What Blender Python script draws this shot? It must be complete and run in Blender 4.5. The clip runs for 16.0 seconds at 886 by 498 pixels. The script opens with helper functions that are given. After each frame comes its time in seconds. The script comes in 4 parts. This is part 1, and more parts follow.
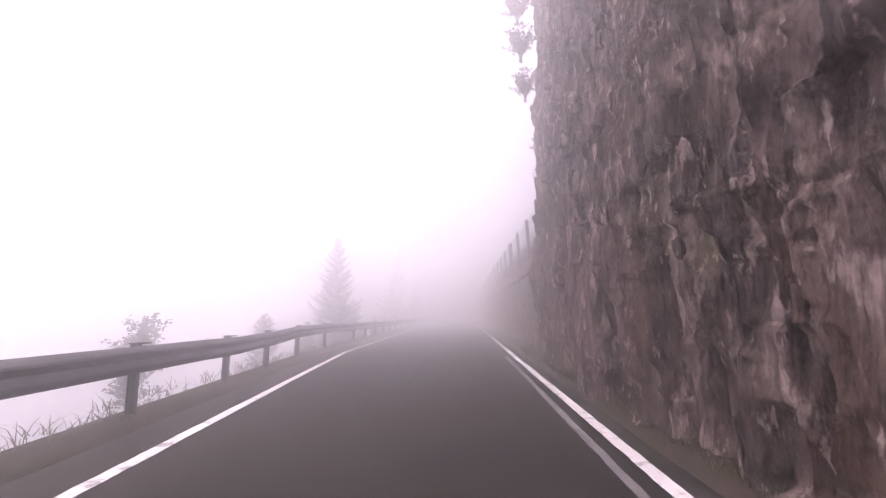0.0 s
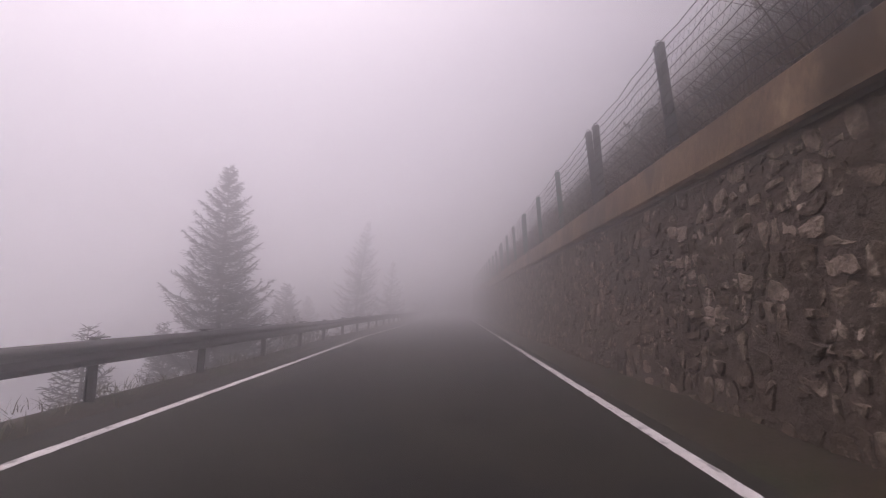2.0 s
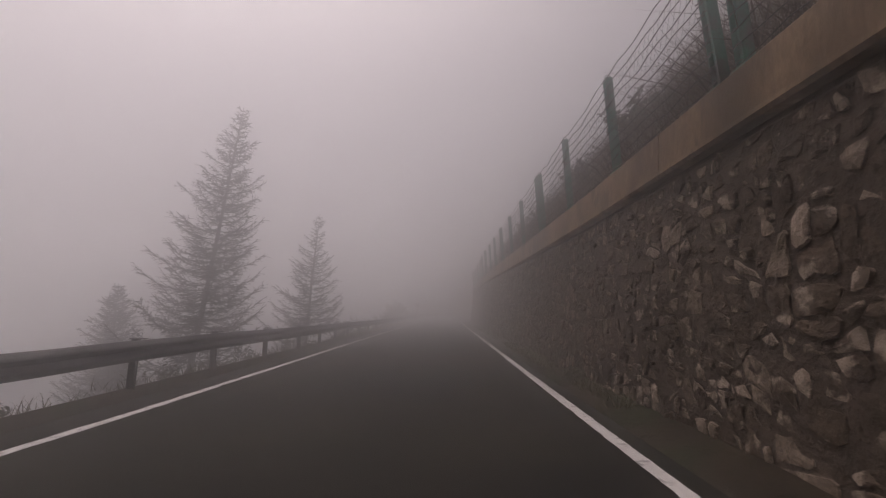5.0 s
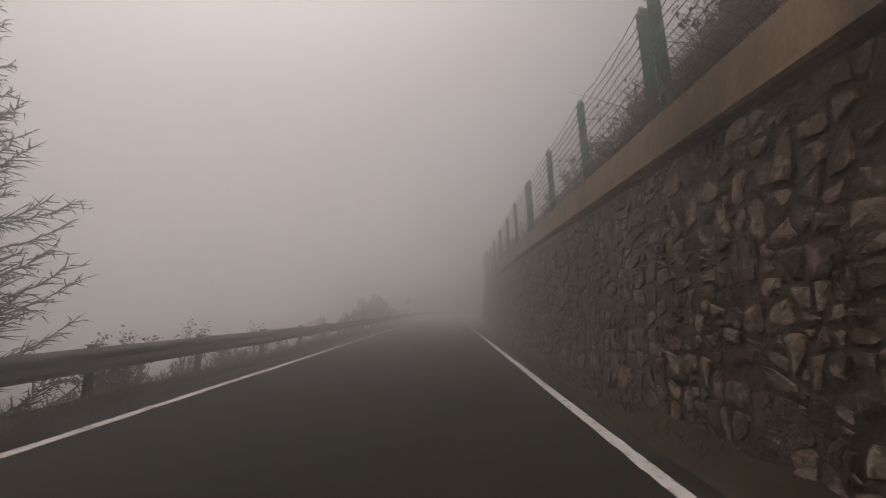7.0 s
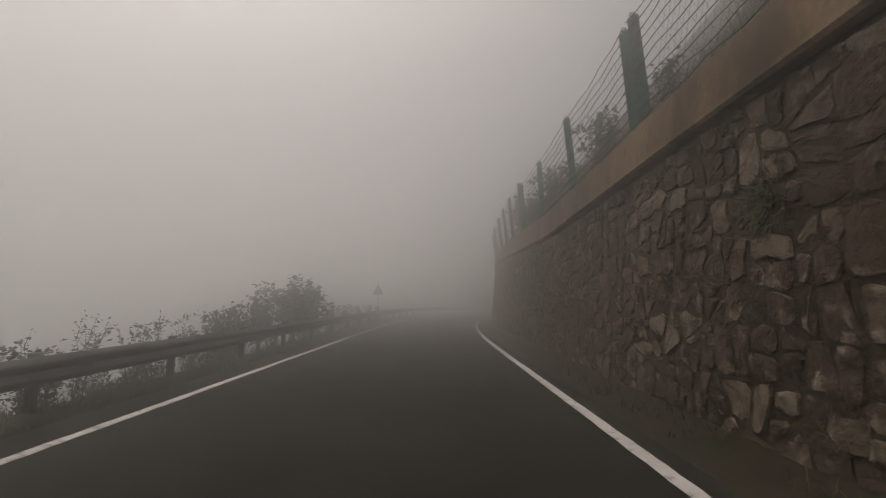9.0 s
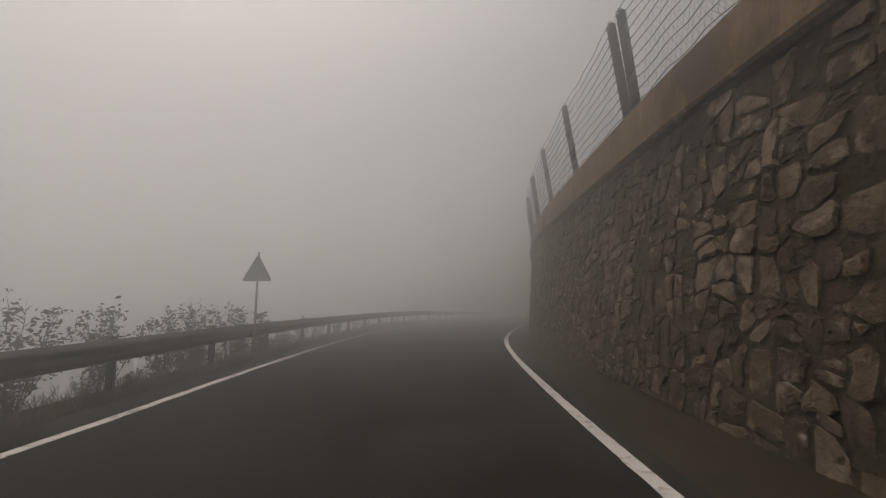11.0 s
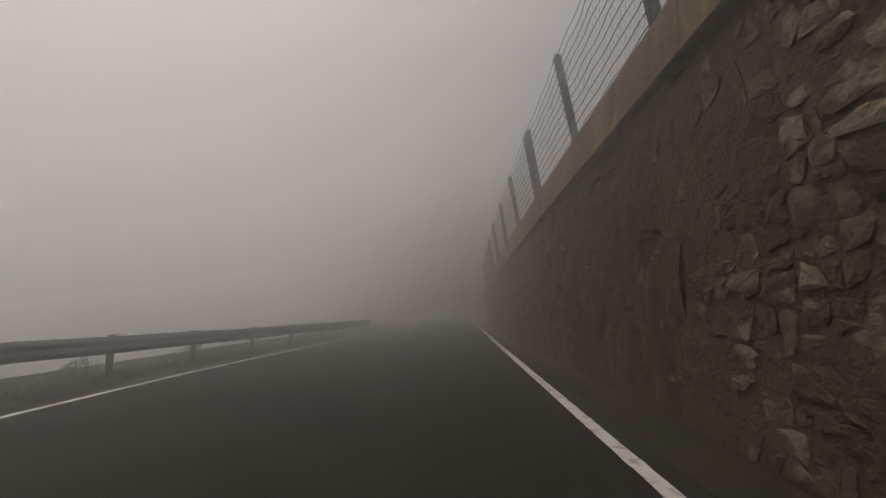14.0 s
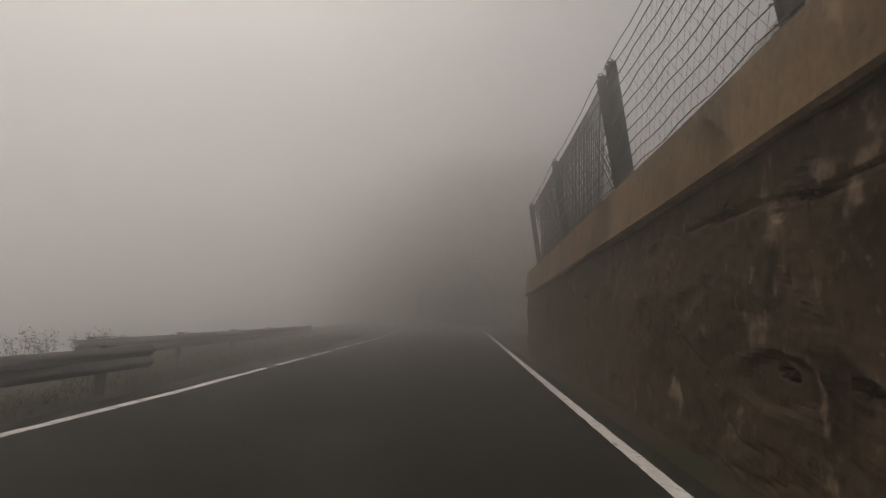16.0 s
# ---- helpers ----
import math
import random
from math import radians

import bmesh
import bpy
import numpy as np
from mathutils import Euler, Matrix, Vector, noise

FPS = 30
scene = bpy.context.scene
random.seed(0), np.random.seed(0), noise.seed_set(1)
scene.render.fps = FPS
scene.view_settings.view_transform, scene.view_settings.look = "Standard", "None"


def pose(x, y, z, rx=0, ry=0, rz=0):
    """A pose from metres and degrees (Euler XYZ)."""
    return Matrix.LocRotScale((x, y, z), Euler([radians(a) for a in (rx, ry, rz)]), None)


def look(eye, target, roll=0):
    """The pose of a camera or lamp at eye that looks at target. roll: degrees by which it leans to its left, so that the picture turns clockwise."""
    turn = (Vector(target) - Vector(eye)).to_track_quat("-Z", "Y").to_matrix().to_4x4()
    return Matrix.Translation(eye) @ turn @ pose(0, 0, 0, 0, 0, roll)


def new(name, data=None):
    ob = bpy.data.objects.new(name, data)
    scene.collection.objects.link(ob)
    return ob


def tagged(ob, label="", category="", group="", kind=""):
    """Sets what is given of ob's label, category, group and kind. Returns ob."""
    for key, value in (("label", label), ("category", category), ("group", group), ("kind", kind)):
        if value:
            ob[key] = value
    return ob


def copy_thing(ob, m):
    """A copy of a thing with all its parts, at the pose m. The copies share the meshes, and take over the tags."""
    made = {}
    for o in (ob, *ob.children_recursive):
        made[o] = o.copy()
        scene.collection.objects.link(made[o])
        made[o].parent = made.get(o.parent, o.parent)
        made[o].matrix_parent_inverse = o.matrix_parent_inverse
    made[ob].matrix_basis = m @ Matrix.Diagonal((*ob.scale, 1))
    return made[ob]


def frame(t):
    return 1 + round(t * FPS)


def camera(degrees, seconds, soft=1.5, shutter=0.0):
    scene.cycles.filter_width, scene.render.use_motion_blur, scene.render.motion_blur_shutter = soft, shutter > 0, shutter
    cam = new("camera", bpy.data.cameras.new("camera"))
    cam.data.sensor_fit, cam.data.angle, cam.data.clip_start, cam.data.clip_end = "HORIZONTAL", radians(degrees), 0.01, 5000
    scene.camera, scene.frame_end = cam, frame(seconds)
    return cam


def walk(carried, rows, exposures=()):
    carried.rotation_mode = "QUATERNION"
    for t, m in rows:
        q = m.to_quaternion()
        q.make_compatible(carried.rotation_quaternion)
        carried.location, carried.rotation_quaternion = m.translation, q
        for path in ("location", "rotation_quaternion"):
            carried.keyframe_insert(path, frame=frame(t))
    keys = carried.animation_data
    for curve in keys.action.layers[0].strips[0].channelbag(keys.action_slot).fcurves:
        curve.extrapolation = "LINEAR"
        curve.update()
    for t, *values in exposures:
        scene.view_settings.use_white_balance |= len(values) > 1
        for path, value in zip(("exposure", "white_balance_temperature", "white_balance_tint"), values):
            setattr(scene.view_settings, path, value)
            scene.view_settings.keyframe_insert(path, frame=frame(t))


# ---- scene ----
cam = camera(94.0, 16.0, soft=1.2, shutter=0.035)

# seconds, eye x, y, z, tilt, lean, turn: the car's way along the mountain road
PATH = [
    (0.0, -1.617, -0.013, 1.35, 99.00, -0.02, 2.93),
    (0.5, -1.940, 3.812, 1.35, 98.25, -0.11, 2.08),
    (1.0, -2.170, 7.660, 1.35, 98.02, -1.10, 1.69),
    (1.5, -2.229, 11.250, 1.35, 97.87, -0.60, 1.38),
    (2.0, -2.148, 15.128, 1.35, 98.08, 0.03, 1.28),
    (2.5, -2.094, 18.950, 1.35, 98.76, -0.07, 0.49),
    (3.0, -1.902, 22.990, 1.35, 98.79, 0.21, -0.16),
    (3.5, -1.875, 26.765, 1.35, 98.74, 0.13, -0.02),
    (4.0, -1.847, 30.540, 1.35, 98.70, 0.06, 0.12),
    (4.5, -1.820, 34.316, 1.35, 98.65, -0.02, 0.27),
    (5.0, -1.792, 38.091, 1.35, 98.61, -0.09, 0.41),
    (5.5, -1.765, 41.866, 1.35, 98.56, -0.17, 0.55),
    (6.0, -1.665, 45.976, 1.35, 98.17, -0.23, 1.28),
    (6.5, -1.666, 49.962, 1.35, 97.97, 0.05, 0.84),
    (7.0, -1.732, 54.010, 1.35, 98.32, -0.13, 0.64),
    (7.5, -1.734, 57.991, 1.35, 98.56, -0.22, 0.59),
    (8.0, -1.790, 62.242, 1.35, 98.28, -0.11, 0.24),
    (8.5, -1.785, 66.459, 1.35, 97.86, -0.00, -0.07),
    (9.0, -1.842, 70.710, 1.35, 97.59, 0.21, -0.81),
    (9.5, -1.800, 75.090, 1.35, 97.65, 0.20, -1.05),
    (10.0, -1.730, 79.560, 1.35, 97.72, 0.17, -1.35),
    (10.5, -1.640, 84.150, 1.35, 97.80, 0.14, -1.85),
    (11.0, -1.520, 88.770, 1.35, 97.85, 0.12, -2.60),
    (11.5, -1.319, 93.349, 1.35, 97.87, 0.10, -3.62),
    (12.0, -0.853, 97.617, 1.35, 97.29, 0.28, -4.01),
    (12.5, -0.275, 101.785, 1.35, 97.04, 0.85, -5.93),
    (13.0, 0.435, 106.192, 1.35, 97.25, 0.59, -10.10),
    (13.5, 1.432, 110.284, 1.35, 97.94, 0.80, -14.37),
    (14.0, 2.699, 114.534, 1.35, 97.95, 1.27, -18.36),
    (14.5, 4.094, 118.770, 1.35, 98.11, 1.42, -20.81),
    (15.0, 5.547, 122.813, 1.35, 98.43, 0.74, -20.96),
    (15.5, 6.957, 126.773, 1.35, 98.72, -0.07, -19.49),
    (16.0, 8.369, 130.865, 1.35, 98.23, -1.51, -18.60),
]
LIGHTING = [
    (0.0, 1.1, 6350, 38), (0.5, 0.7, 6350, 37), (1.0, 0.33, 6400, 35), (1.5, 0.08, 6450, 34), (2.0, -0.06, 6450, 33),
    (3.0, -0.26, 6650, 31), (5.5, -0.61, 6900, 24), (7.0, -0.6, 7050, 18), (9.0, -0.6, 7100, 13), (13.5, -0.64, 7120, 12.5), (16.0, -0.57, 7170, 12)]
walk(cam, [(t, pose(*p)) for t, *p in PATH], LIGHTING)

# ---- sky, light and fog ----
world = bpy.data.worlds.new("overcast_sky")
scene.world = world
world.use_nodes = True
wn = world.node_tree.nodes
sky = wn.new("ShaderNodeTexSky")
sky.sky_type, sky.sun_disc = "NISHITA", False
sky.sun_elevation, sky.sun_rotation = radians(75), radians(-60)
sky.air_density, sky.dust_density, sky.ozone_density = 0.6, 8.0, 0.3
pale = wn.new("ShaderNodeHueSaturation")
pale.inputs["Saturation"].default_value = 0.25
world.node_tree.links.new(sky.outputs[0], pale.inputs["Color"])
world.node_tree.links.new(pale.outputs[0], wn["Background"].inputs[0])
wn["Background"].inputs[1].default_value = 0.15
scene.cycles.volume_bounces = 10
sun_data = bpy.data.lights.new("sun", "SUN")
sun_data.energy, sun_data.angle, sun_data.color = 0.5, radians(60), (1.0, 0.97, 0.94)
sun = new("sun", sun_data)
sun.matrix_world = look((-20, 14, 90), (0, 0, 0))


def link(nt, a, b):
    nt.links.new(a, b)


def surface(name, colours, scale=2.0, fine=25.0, rough=(0.6, 0.9), bump=0.4, depth=0.02, island=0.0, stretch=(1, 1, 1),
            stain=None, stain_scale=0.6, metal=0.0, stain_at=(0.52, 0.62), stops=(0.32, 0.5, 0.68), more=(), grainy=0.55, gloss=0.5):
    """A weathered surface: three colours by coarse noise, fine grain, stains, relief, and a shade of its own for each loose piece."""
    m = bpy.data.materials.new(name)
    m.use_nodes = True
    nt = m.node_tree
    n, bsdf = nt.nodes, nt.nodes["Principled BSDF"]
    geo = n.new("ShaderNodeNewGeometry")
    mp = n.new("ShaderNodeMapping")
    mp.inputs["Scale"].default_value = stretch
    link(nt, geo.outputs["Position"], mp.inputs["Vector"])
    big = n.new("ShaderNodeTexNoise")
    big.inputs["Scale"].default_value, big.inputs["Detail"].default_value, big.inputs["Roughness"].default_value = scale, 6, 0.65
    small = n.new("ShaderNodeTexNoise")
    small.inputs["Scale"].default_value, small.inputs["Detail"].default_value, small.inputs["Roughness"].default_value = fine, 8, 0.7
    for k in (big, small):
        link(nt, mp.outputs[0], k.inputs["Vector"])
    ramp = n.new("ShaderNodeValToRGB")
    e = ramp.color_ramp.elements
    e[0].position, e[1].position = stops[0], stops[2]
    e[0].color, e[1].color = (*colours[0], 1), (*colours[-1], 1)
    if len(colours) > 2:
        mid = e.new(stops[1])
        mid.color = (*colours[1], 1)
    fac = big.outputs["Fac"]
    if island:
        obj = n.new("ShaderNodeObjectInfo")
        add = n.new("ShaderNodeMath")
        add.operation = "ADD"
        link(nt, geo.outputs["Random Per Island"], add.inputs[0])
        link(nt, obj.outputs["Random"], add.inputs[1])
        fr = n.new("ShaderNodeMath")
        fr.operation = "FRACT"
        link(nt, add.outputs[0], fr.inputs[0])
        mx = n.new("ShaderNodeMix")
        mx.inputs[0].default_value = island
        link(nt, fac, mx.inputs[2])
        sp = n.new("ShaderNodeMapRange")
        sp.inputs["To Min"].default_value, sp.inputs["To Max"].default_value = 0.25, 0.75
        link(nt, fr.outputs[0], sp.inputs["Value"])
        link(nt, sp.outputs[0], mx.inputs[3])
        fac = mx.outputs[0]
    link(nt, fac, ramp.inputs["Fac"])
    col = ramp.outputs["Color"]
    grain = n.new("ShaderNodeMix")
    grain.data_type, grain.blend_type = "RGBA", "MULTIPLY"
    grain.inputs[0].default_value = grainy
    gr = n.new("ShaderNodeMapRange")
    gr.inputs["From Min"].default_value, gr.inputs["From Max"].default_value = 0.3, 0.7
    gr.inputs["To Min"].default_value, gr.inputs["To Max"].default_value = 0.45, 1.3
    gr.clamp = False
    link(nt, small.outputs["Fac"], gr.inputs["Value"])
    link(nt, col, grain.inputs[6])
    link(nt, gr.outputs[0], grain.inputs[7])
    col = grain.outputs[2]
    layers = [(stain, stain_scale, stain_at)] if stain else []
    for k, (tint, size, (low, high)) in enumerate(layers + list(more)):
        st = n.new("ShaderNodeTexNoise")
        st.inputs["Scale"].default_value, st.inputs["Detail"].default_value, st.inputs["Roughness"].default_value = size, 8, 0.62
        mp2 = n.new("ShaderNodeMapping")
        mp2.inputs["Location"].default_value = (7 + 5 * k, 3, 11 * k + 11)
        mp2.inputs["Scale"].default_value = stretch
        link(nt, geo.outputs["Position"], mp2.inputs["Vector"])
        link(nt, mp2.outputs[0], st.inputs["Vector"])
        sr = n.new("ShaderNodeMapRange")
        sr.inputs["From Min"].default_value, sr.inputs["From Max"].default_value = low, high
        link(nt, st.outputs["Fac"], sr.inputs["Value"])
        sm = n.new("ShaderNodeMix")
        sm.data_type = "RGBA"
        link(nt, sr.outputs[0], sm.inputs[0])
        link(nt, col, sm.inputs[6])
        sm.inputs[7].default_value = (*tint, 1)
        col = sm.outputs[2]
    link(nt, col, bsdf.inputs["Base Color"])
    rr = n.new("ShaderNodeMapRange")
    rr.inputs["To Min"].default_value, rr.inputs["To Max"].default_value = rough
    link(nt, big.outputs["Fac"], rr.inputs["Value"])
    link(nt, rr.outputs[0], bsdf.inputs["Roughness"])
    bsdf.inputs["Metallic"].default_value = metal
    bsdf.inputs["Specular IOR Level"].default_value = gloss
    if bump:
        bp = n.new("ShaderNodeBump")
        bp.inputs["Strength"].default_value, bp.inputs["Distance"].default_value = bump, depth
        link(nt, small.outputs["Fac"], bp.inputs["Height"])
        bp2 = n.new("ShaderNodeBump")
        bp2.inputs["Strength"].default_value, bp2.inputs["Distance"].default_value = bump, depth * 3
        link(nt, big.outputs["Fac"], bp2.inputs["Height"])
        link(nt, bp.outputs[0], bp2.inputs["Normal"])
        link(nt, bp2.outputs[0], bsdf.inputs["Normal"])
    return m


ASPHALT = surface("wet_asphalt", [(0.01391, 0.01216, 0.009396), (0.02009, 0.01774, 0.01365), (0.02704, 0.02388, 0.01842)], 0.5, 60, (0.8, 0.97), 0.5, 0.006, gloss=0.12,
                  stain=(0.01236, 0.01121, 0.009527), stain_scale=0.35)
PAINT = surface("worn_road_paint", [(0.5, 0.48, 0.45), (0.62, 0.6, 0.57)], 3, 50, (0.5, 0.8), 0.4, 0.004, stain=(0.2, 0.19, 0.18), stain_scale=6,
                stain_at=(0.54, 0.63))
OLD_PAINT = surface("faded_road_paint", [(0.06, 0.057, 0.054), (0.16, 0.15, 0.145)], 3, 30, (0.6, 0.8), 0.4, 0.004)
EARTH = surface("damp_earth", [(0.02276, 0.01698, 0.01086), (0.0394, 0.02856, 0.01764), (0.02889, 0.02625, 0.01221)], 1.2, 18, (0.9, 1.0), 0.8, 0.04, gloss=0.15,
                stain=(0.01751, 0.02084, 0.007465), stain_scale=0.8)
SLOPE = surface("mountain_grass_slope", [(0.032, 0.027, 0.018), (0.05, 0.041, 0.025), (0.033, 0.037, 0.018)], 0.5, 9, (0.9, 1.0), 1.0, 0.1, gloss=0.15)
STONE = surface("wet_rubble_stone", [(0.04841, 0.03184, 0.02001), (0.09682, 0.06562, 0.04176), (0.375, 0.295, 0.226)], 3.2, 24, (0.7, 1.0), 0.9, 0.026, island=0.7, gloss=0.25,
                stain=(0.07416, 0.05018, 0.03132), stain_scale=3.2, stain_at=(0.53, 0.65), stops=(0.3, 0.55, 0.715), grainy=0.95,
                more=[((0.335, 0.268, 0.21), 4.0, (0.54, 0.62)), ((0.07004, 0.04729, 0.02871), 0.45, (0.52, 0.74)), ((0.05768, 0.05114, 0.02349), 1.4, (0.6, 0.76))])
MORTAR = surface("lime_mortar", [(0.03914, 0.02605, 0.01566), (0.0721, 0.04921, 0.03045)], 2.5, 22, (0.7, 1.0), 1.0, 0.035, stain=(0.03296, 0.02316, 0.01305), stain_scale=0.9, grainy=0.85, gloss=0.2)
CONCRETE = surface("weathered_concrete", [(0.09826, 0.05863, 0.03042), (0.1638, 0.106, 0.05923), (0.2402, 0.1627, 0.09761)], 1.1, 20, (0.8, 1.0), 0.7, 0.014, gloss=0.25,
                   stain=(0.05677, 0.03405, 0.01761), stain_scale=0.9, stretch=(1, 1, 0.45), stain_at=(0.49, 0.6), more=[((0.273, 0.1939, 0.1241), 2.2, (0.6, 0.7)), ((0.05459, 0.03499, 0.01761), 3.6, (0.6, 0.68))], grainy=0.8)
STAINED = surface("stained_concrete", [(0.038, 0.0253, 0.0143), (0.063, 0.0425, 0.0247), (0.092, 0.0635, 0.0385)], 0.7, 14, (0.75, 1.0), 0.9, 0.022, gloss=0.2,
                   stain=(0.03502, 0.02123, 0.01088), stain_scale=1.0, stretch=(1, 1, 0.6), stain_at=(0.53, 0.62),
                   grainy=0.9, more=[((0.12, 0.075, 0.039), 0.7, (0.56, 0.75)), ((0.0206, 0.01206, 0.00696), 2.1, (0.58, 0.63)), ((0.2, 0.148, 0.102), 3.6, (0.6, 0.68)), ((0.21, 0.16, 0.115), 11.0, (0.63, 0.71))])
# one dark concrete for damp blotches and for shade painted into pits
DAMP_AND_SHADE = surface("damp_and_shade_concrete", [(0.022, 0.015, 0.01), (0.045, 0.032, 0.021)], 6, 30, (0.8, 1.0), 1.0, 0.03, gloss=0.2)
ROCK = surface("limestone_rock", [(0.04576, 0.02842, 0.02328), (0.1227, 0.08134, 0.06693), (0.312, 0.2274, 0.1969)], 2.8, 14, (0.75, 1.0), 1.0, 0.1, stretch=(1, 1, 0.3), grainy=0.95, gloss=0.3,
               stain=(0.1352, 0.07938, 0.05335), stain_scale=0.8, stain_at=(0.5, 0.7), stops=(0.34, 0.5, 0.66),
               more=[((0.4368, 0.3332, 0.2959), 4.2, (0.57, 0.65)), ((0.03, 0.0195, 0.0165), 2.2, (0.54, 0.64)), ((0.1352, 0.1098, 0.0582), 1.5, (0.62, 0.72)), ((0.4, 0.305, 0.27), 8.0, (0.6, 0.66))])


def tint_stretch(m, tint, y0, y1, strength):
    """Another tint of rock or masonry on one stretch, broken up by noise."""
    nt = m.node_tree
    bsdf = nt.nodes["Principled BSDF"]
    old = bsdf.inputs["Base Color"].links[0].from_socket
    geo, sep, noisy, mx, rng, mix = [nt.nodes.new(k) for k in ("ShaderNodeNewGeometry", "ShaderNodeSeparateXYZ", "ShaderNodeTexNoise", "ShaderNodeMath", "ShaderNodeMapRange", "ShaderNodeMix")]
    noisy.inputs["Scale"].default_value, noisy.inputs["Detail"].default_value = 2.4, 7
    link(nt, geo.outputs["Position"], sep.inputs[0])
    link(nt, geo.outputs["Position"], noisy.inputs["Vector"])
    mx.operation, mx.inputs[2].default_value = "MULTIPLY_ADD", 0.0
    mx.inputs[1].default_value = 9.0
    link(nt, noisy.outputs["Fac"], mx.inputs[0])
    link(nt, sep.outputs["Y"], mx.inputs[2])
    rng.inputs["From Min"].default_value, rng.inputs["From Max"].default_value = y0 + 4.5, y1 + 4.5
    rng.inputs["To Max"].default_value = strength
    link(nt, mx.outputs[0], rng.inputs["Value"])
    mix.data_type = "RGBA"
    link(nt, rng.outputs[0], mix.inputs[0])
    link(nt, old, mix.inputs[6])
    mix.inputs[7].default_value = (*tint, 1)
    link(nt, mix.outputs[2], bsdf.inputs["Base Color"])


# rock turns paler and stone darker along the way; mortar paler at both ends
tint_stretch(ROCK, (0.4, 0.325, 0.29), 7.6, 11.0, 0.1)
tint_stretch(STONE, (0.068, 0.047, 0.031), 42, 50, 0.35)
tint_stretch(MORTAR, (0.11, 0.08, 0.063), 46, 38, 0.55)
tint_stretch(MORTAR, (0.1, 0.071, 0.046), 95, 103, 0.6)
TAR = surface("tar_seam", [(0.008, 0.008, 0.008), (0.014, 0.013, 0.012)], 3, 40, (0.9, 1.0), 0.4, 0.004, gloss=0.05)
STEEL = surface("weathered_steel", [(0.025, 0.021, 0.0195), (0.038, 0.033, 0.03), (0.055, 0.048, 0.042)], 1.5, 30, (0.45, 0.75), 0.25, 0.004, metal=0.35)
GREEN = surface("green_painted_steel", [(0.015, 0.12, 0.082), (0.025, 0.165, 0.115)], 3, 30, (0.5, 0.75), 0.3, 0.004, stain=(0.06, 0.06, 0.05), stain_scale=2)
DARK_STEEL = surface("dark_painted_steel", [(0.035, 0.036, 0.036), (0.06, 0.06, 0.058)], 3, 30, (0.5, 0.75), 0.3, 0.004)
WIRE = surface("galvanised_wire", [(0.06, 0.058, 0.055), (0.1, 0.095, 0.09)], 8, 60, (0.5, 0.7), 0.0, 0.001, metal=0.5)
BARK = surface("larch_bark", [(0.05, 0.04, 0.034), (0.085, 0.07, 0.058)], 4, 40, (0.85, 1.0), 0.8, 0.02, stretch=(1, 1, 0.3))
TWIG = surface("larch_twigs", [(0.02, 0.017, 0.013), (0.036, 0.03, 0.021)], 1.5, 12, (0.85, 1.0), 0.0, 0.01)
LEAF = surface("shrub_leaves", [(0.04, 0.045, 0.022), (0.07, 0.07, 0.032), (0.085, 0.07, 0.035)], 1.5, 20, (0.6, 0.85), 0.0, 0.01, island=0.7)
GRASS = surface("dry_grass", [(0.06, 0.065, 0.025), (0.11, 0.1, 0.045), (0.13, 0.11, 0.06)], 1.5, 20, (0.7, 0.95), 0.0, 0.01, island=0.7)
BRACKEN = surface("dead_bracken", [(0.07, 0.047, 0.034), (0.105, 0.072, 0.052), (0.14, 0.1, 0.07)], 1.5, 20, (0.8, 1.0), 0.0, 0.01, island=0.7)
MOSS = surface("yellow_moss", [(0.075, 0.06, 0.012), (0.15, 0.115, 0.022)], 6, 40, (0.9, 1.0), 0.6, 0.02)
SIGN_BACK = surface("grey_sign_metal", [(0.2, 0.2, 0.2), (0.26, 0.26, 0.26)], 2, 20, (0.4, 0.6), 0.0, 0.001, metal=0.6)
YELLOW_MOSS = surface("bright_yellow_moss", [(0.2, 0.16, 0.012), (0.36, 0.29, 0.03)], 6, 40, (0.9, 1.0), 0.8, 0.03)
TUNNEL_DARK = surface("sooty_tunnel_lining", [(0.05, 0.048, 0.045), (0.09, 0.085, 0.08)], 0.8, 12, (0.8, 1.0), 0.6, 0.03)

# fog: an even grey mist that fills the valley and lies over the road
fog_mat = bpy.data.materials.new("mist")
fog_mat.use_nodes = True
ft = fog_mat.node_tree
ft.nodes.clear()
f_out = ft.nodes.new("ShaderNodeOutputMaterial")
f_sc = ft.nodes.new("ShaderNodeVolumeScatter")
f_sc.inputs["Color"].default_value = (0.985, 0.98, 0.97, 1)
f_sc.inputs["Density"].default_value = FOG = 0.051
f_sc.inputs["Anisotropy"].default_value = 0.88
link(ft, f_sc.outputs[0], f_out.inputs["Volume"])


def mesh_object(name, verts, faces, material, parent=None, smooth=False, label="", kind="", category="", group=""):
    me = bpy.data.meshes.new(name)
    me.from_pydata([tuple(v) for v in verts], [], faces)
    me.materials.append(material)
    if smooth:
        me.polygons.foreach_set("use_smooth", [True] * len(me.polygons))
    ob = new(name, me)
    if parent:
        ob.parent = parent
    return tagged(ob, label, category, group, kind)


def part(name, bm, material, parent, label=""):
    me = bpy.data.meshes.new(name)
    bm.to_mesh(me)
    bm.free()
    me.materials.append(material)
    ob = new(name, me)
    ob.parent = parent
    return tagged(ob, label)


def thing(name, label, category, group="", kind="", at=(0, 0, 0)):
    ob = new(name)
    ob.empty_display_size = 0.2
    ob.location = at
    return tagged(ob, label, category, group, kind)


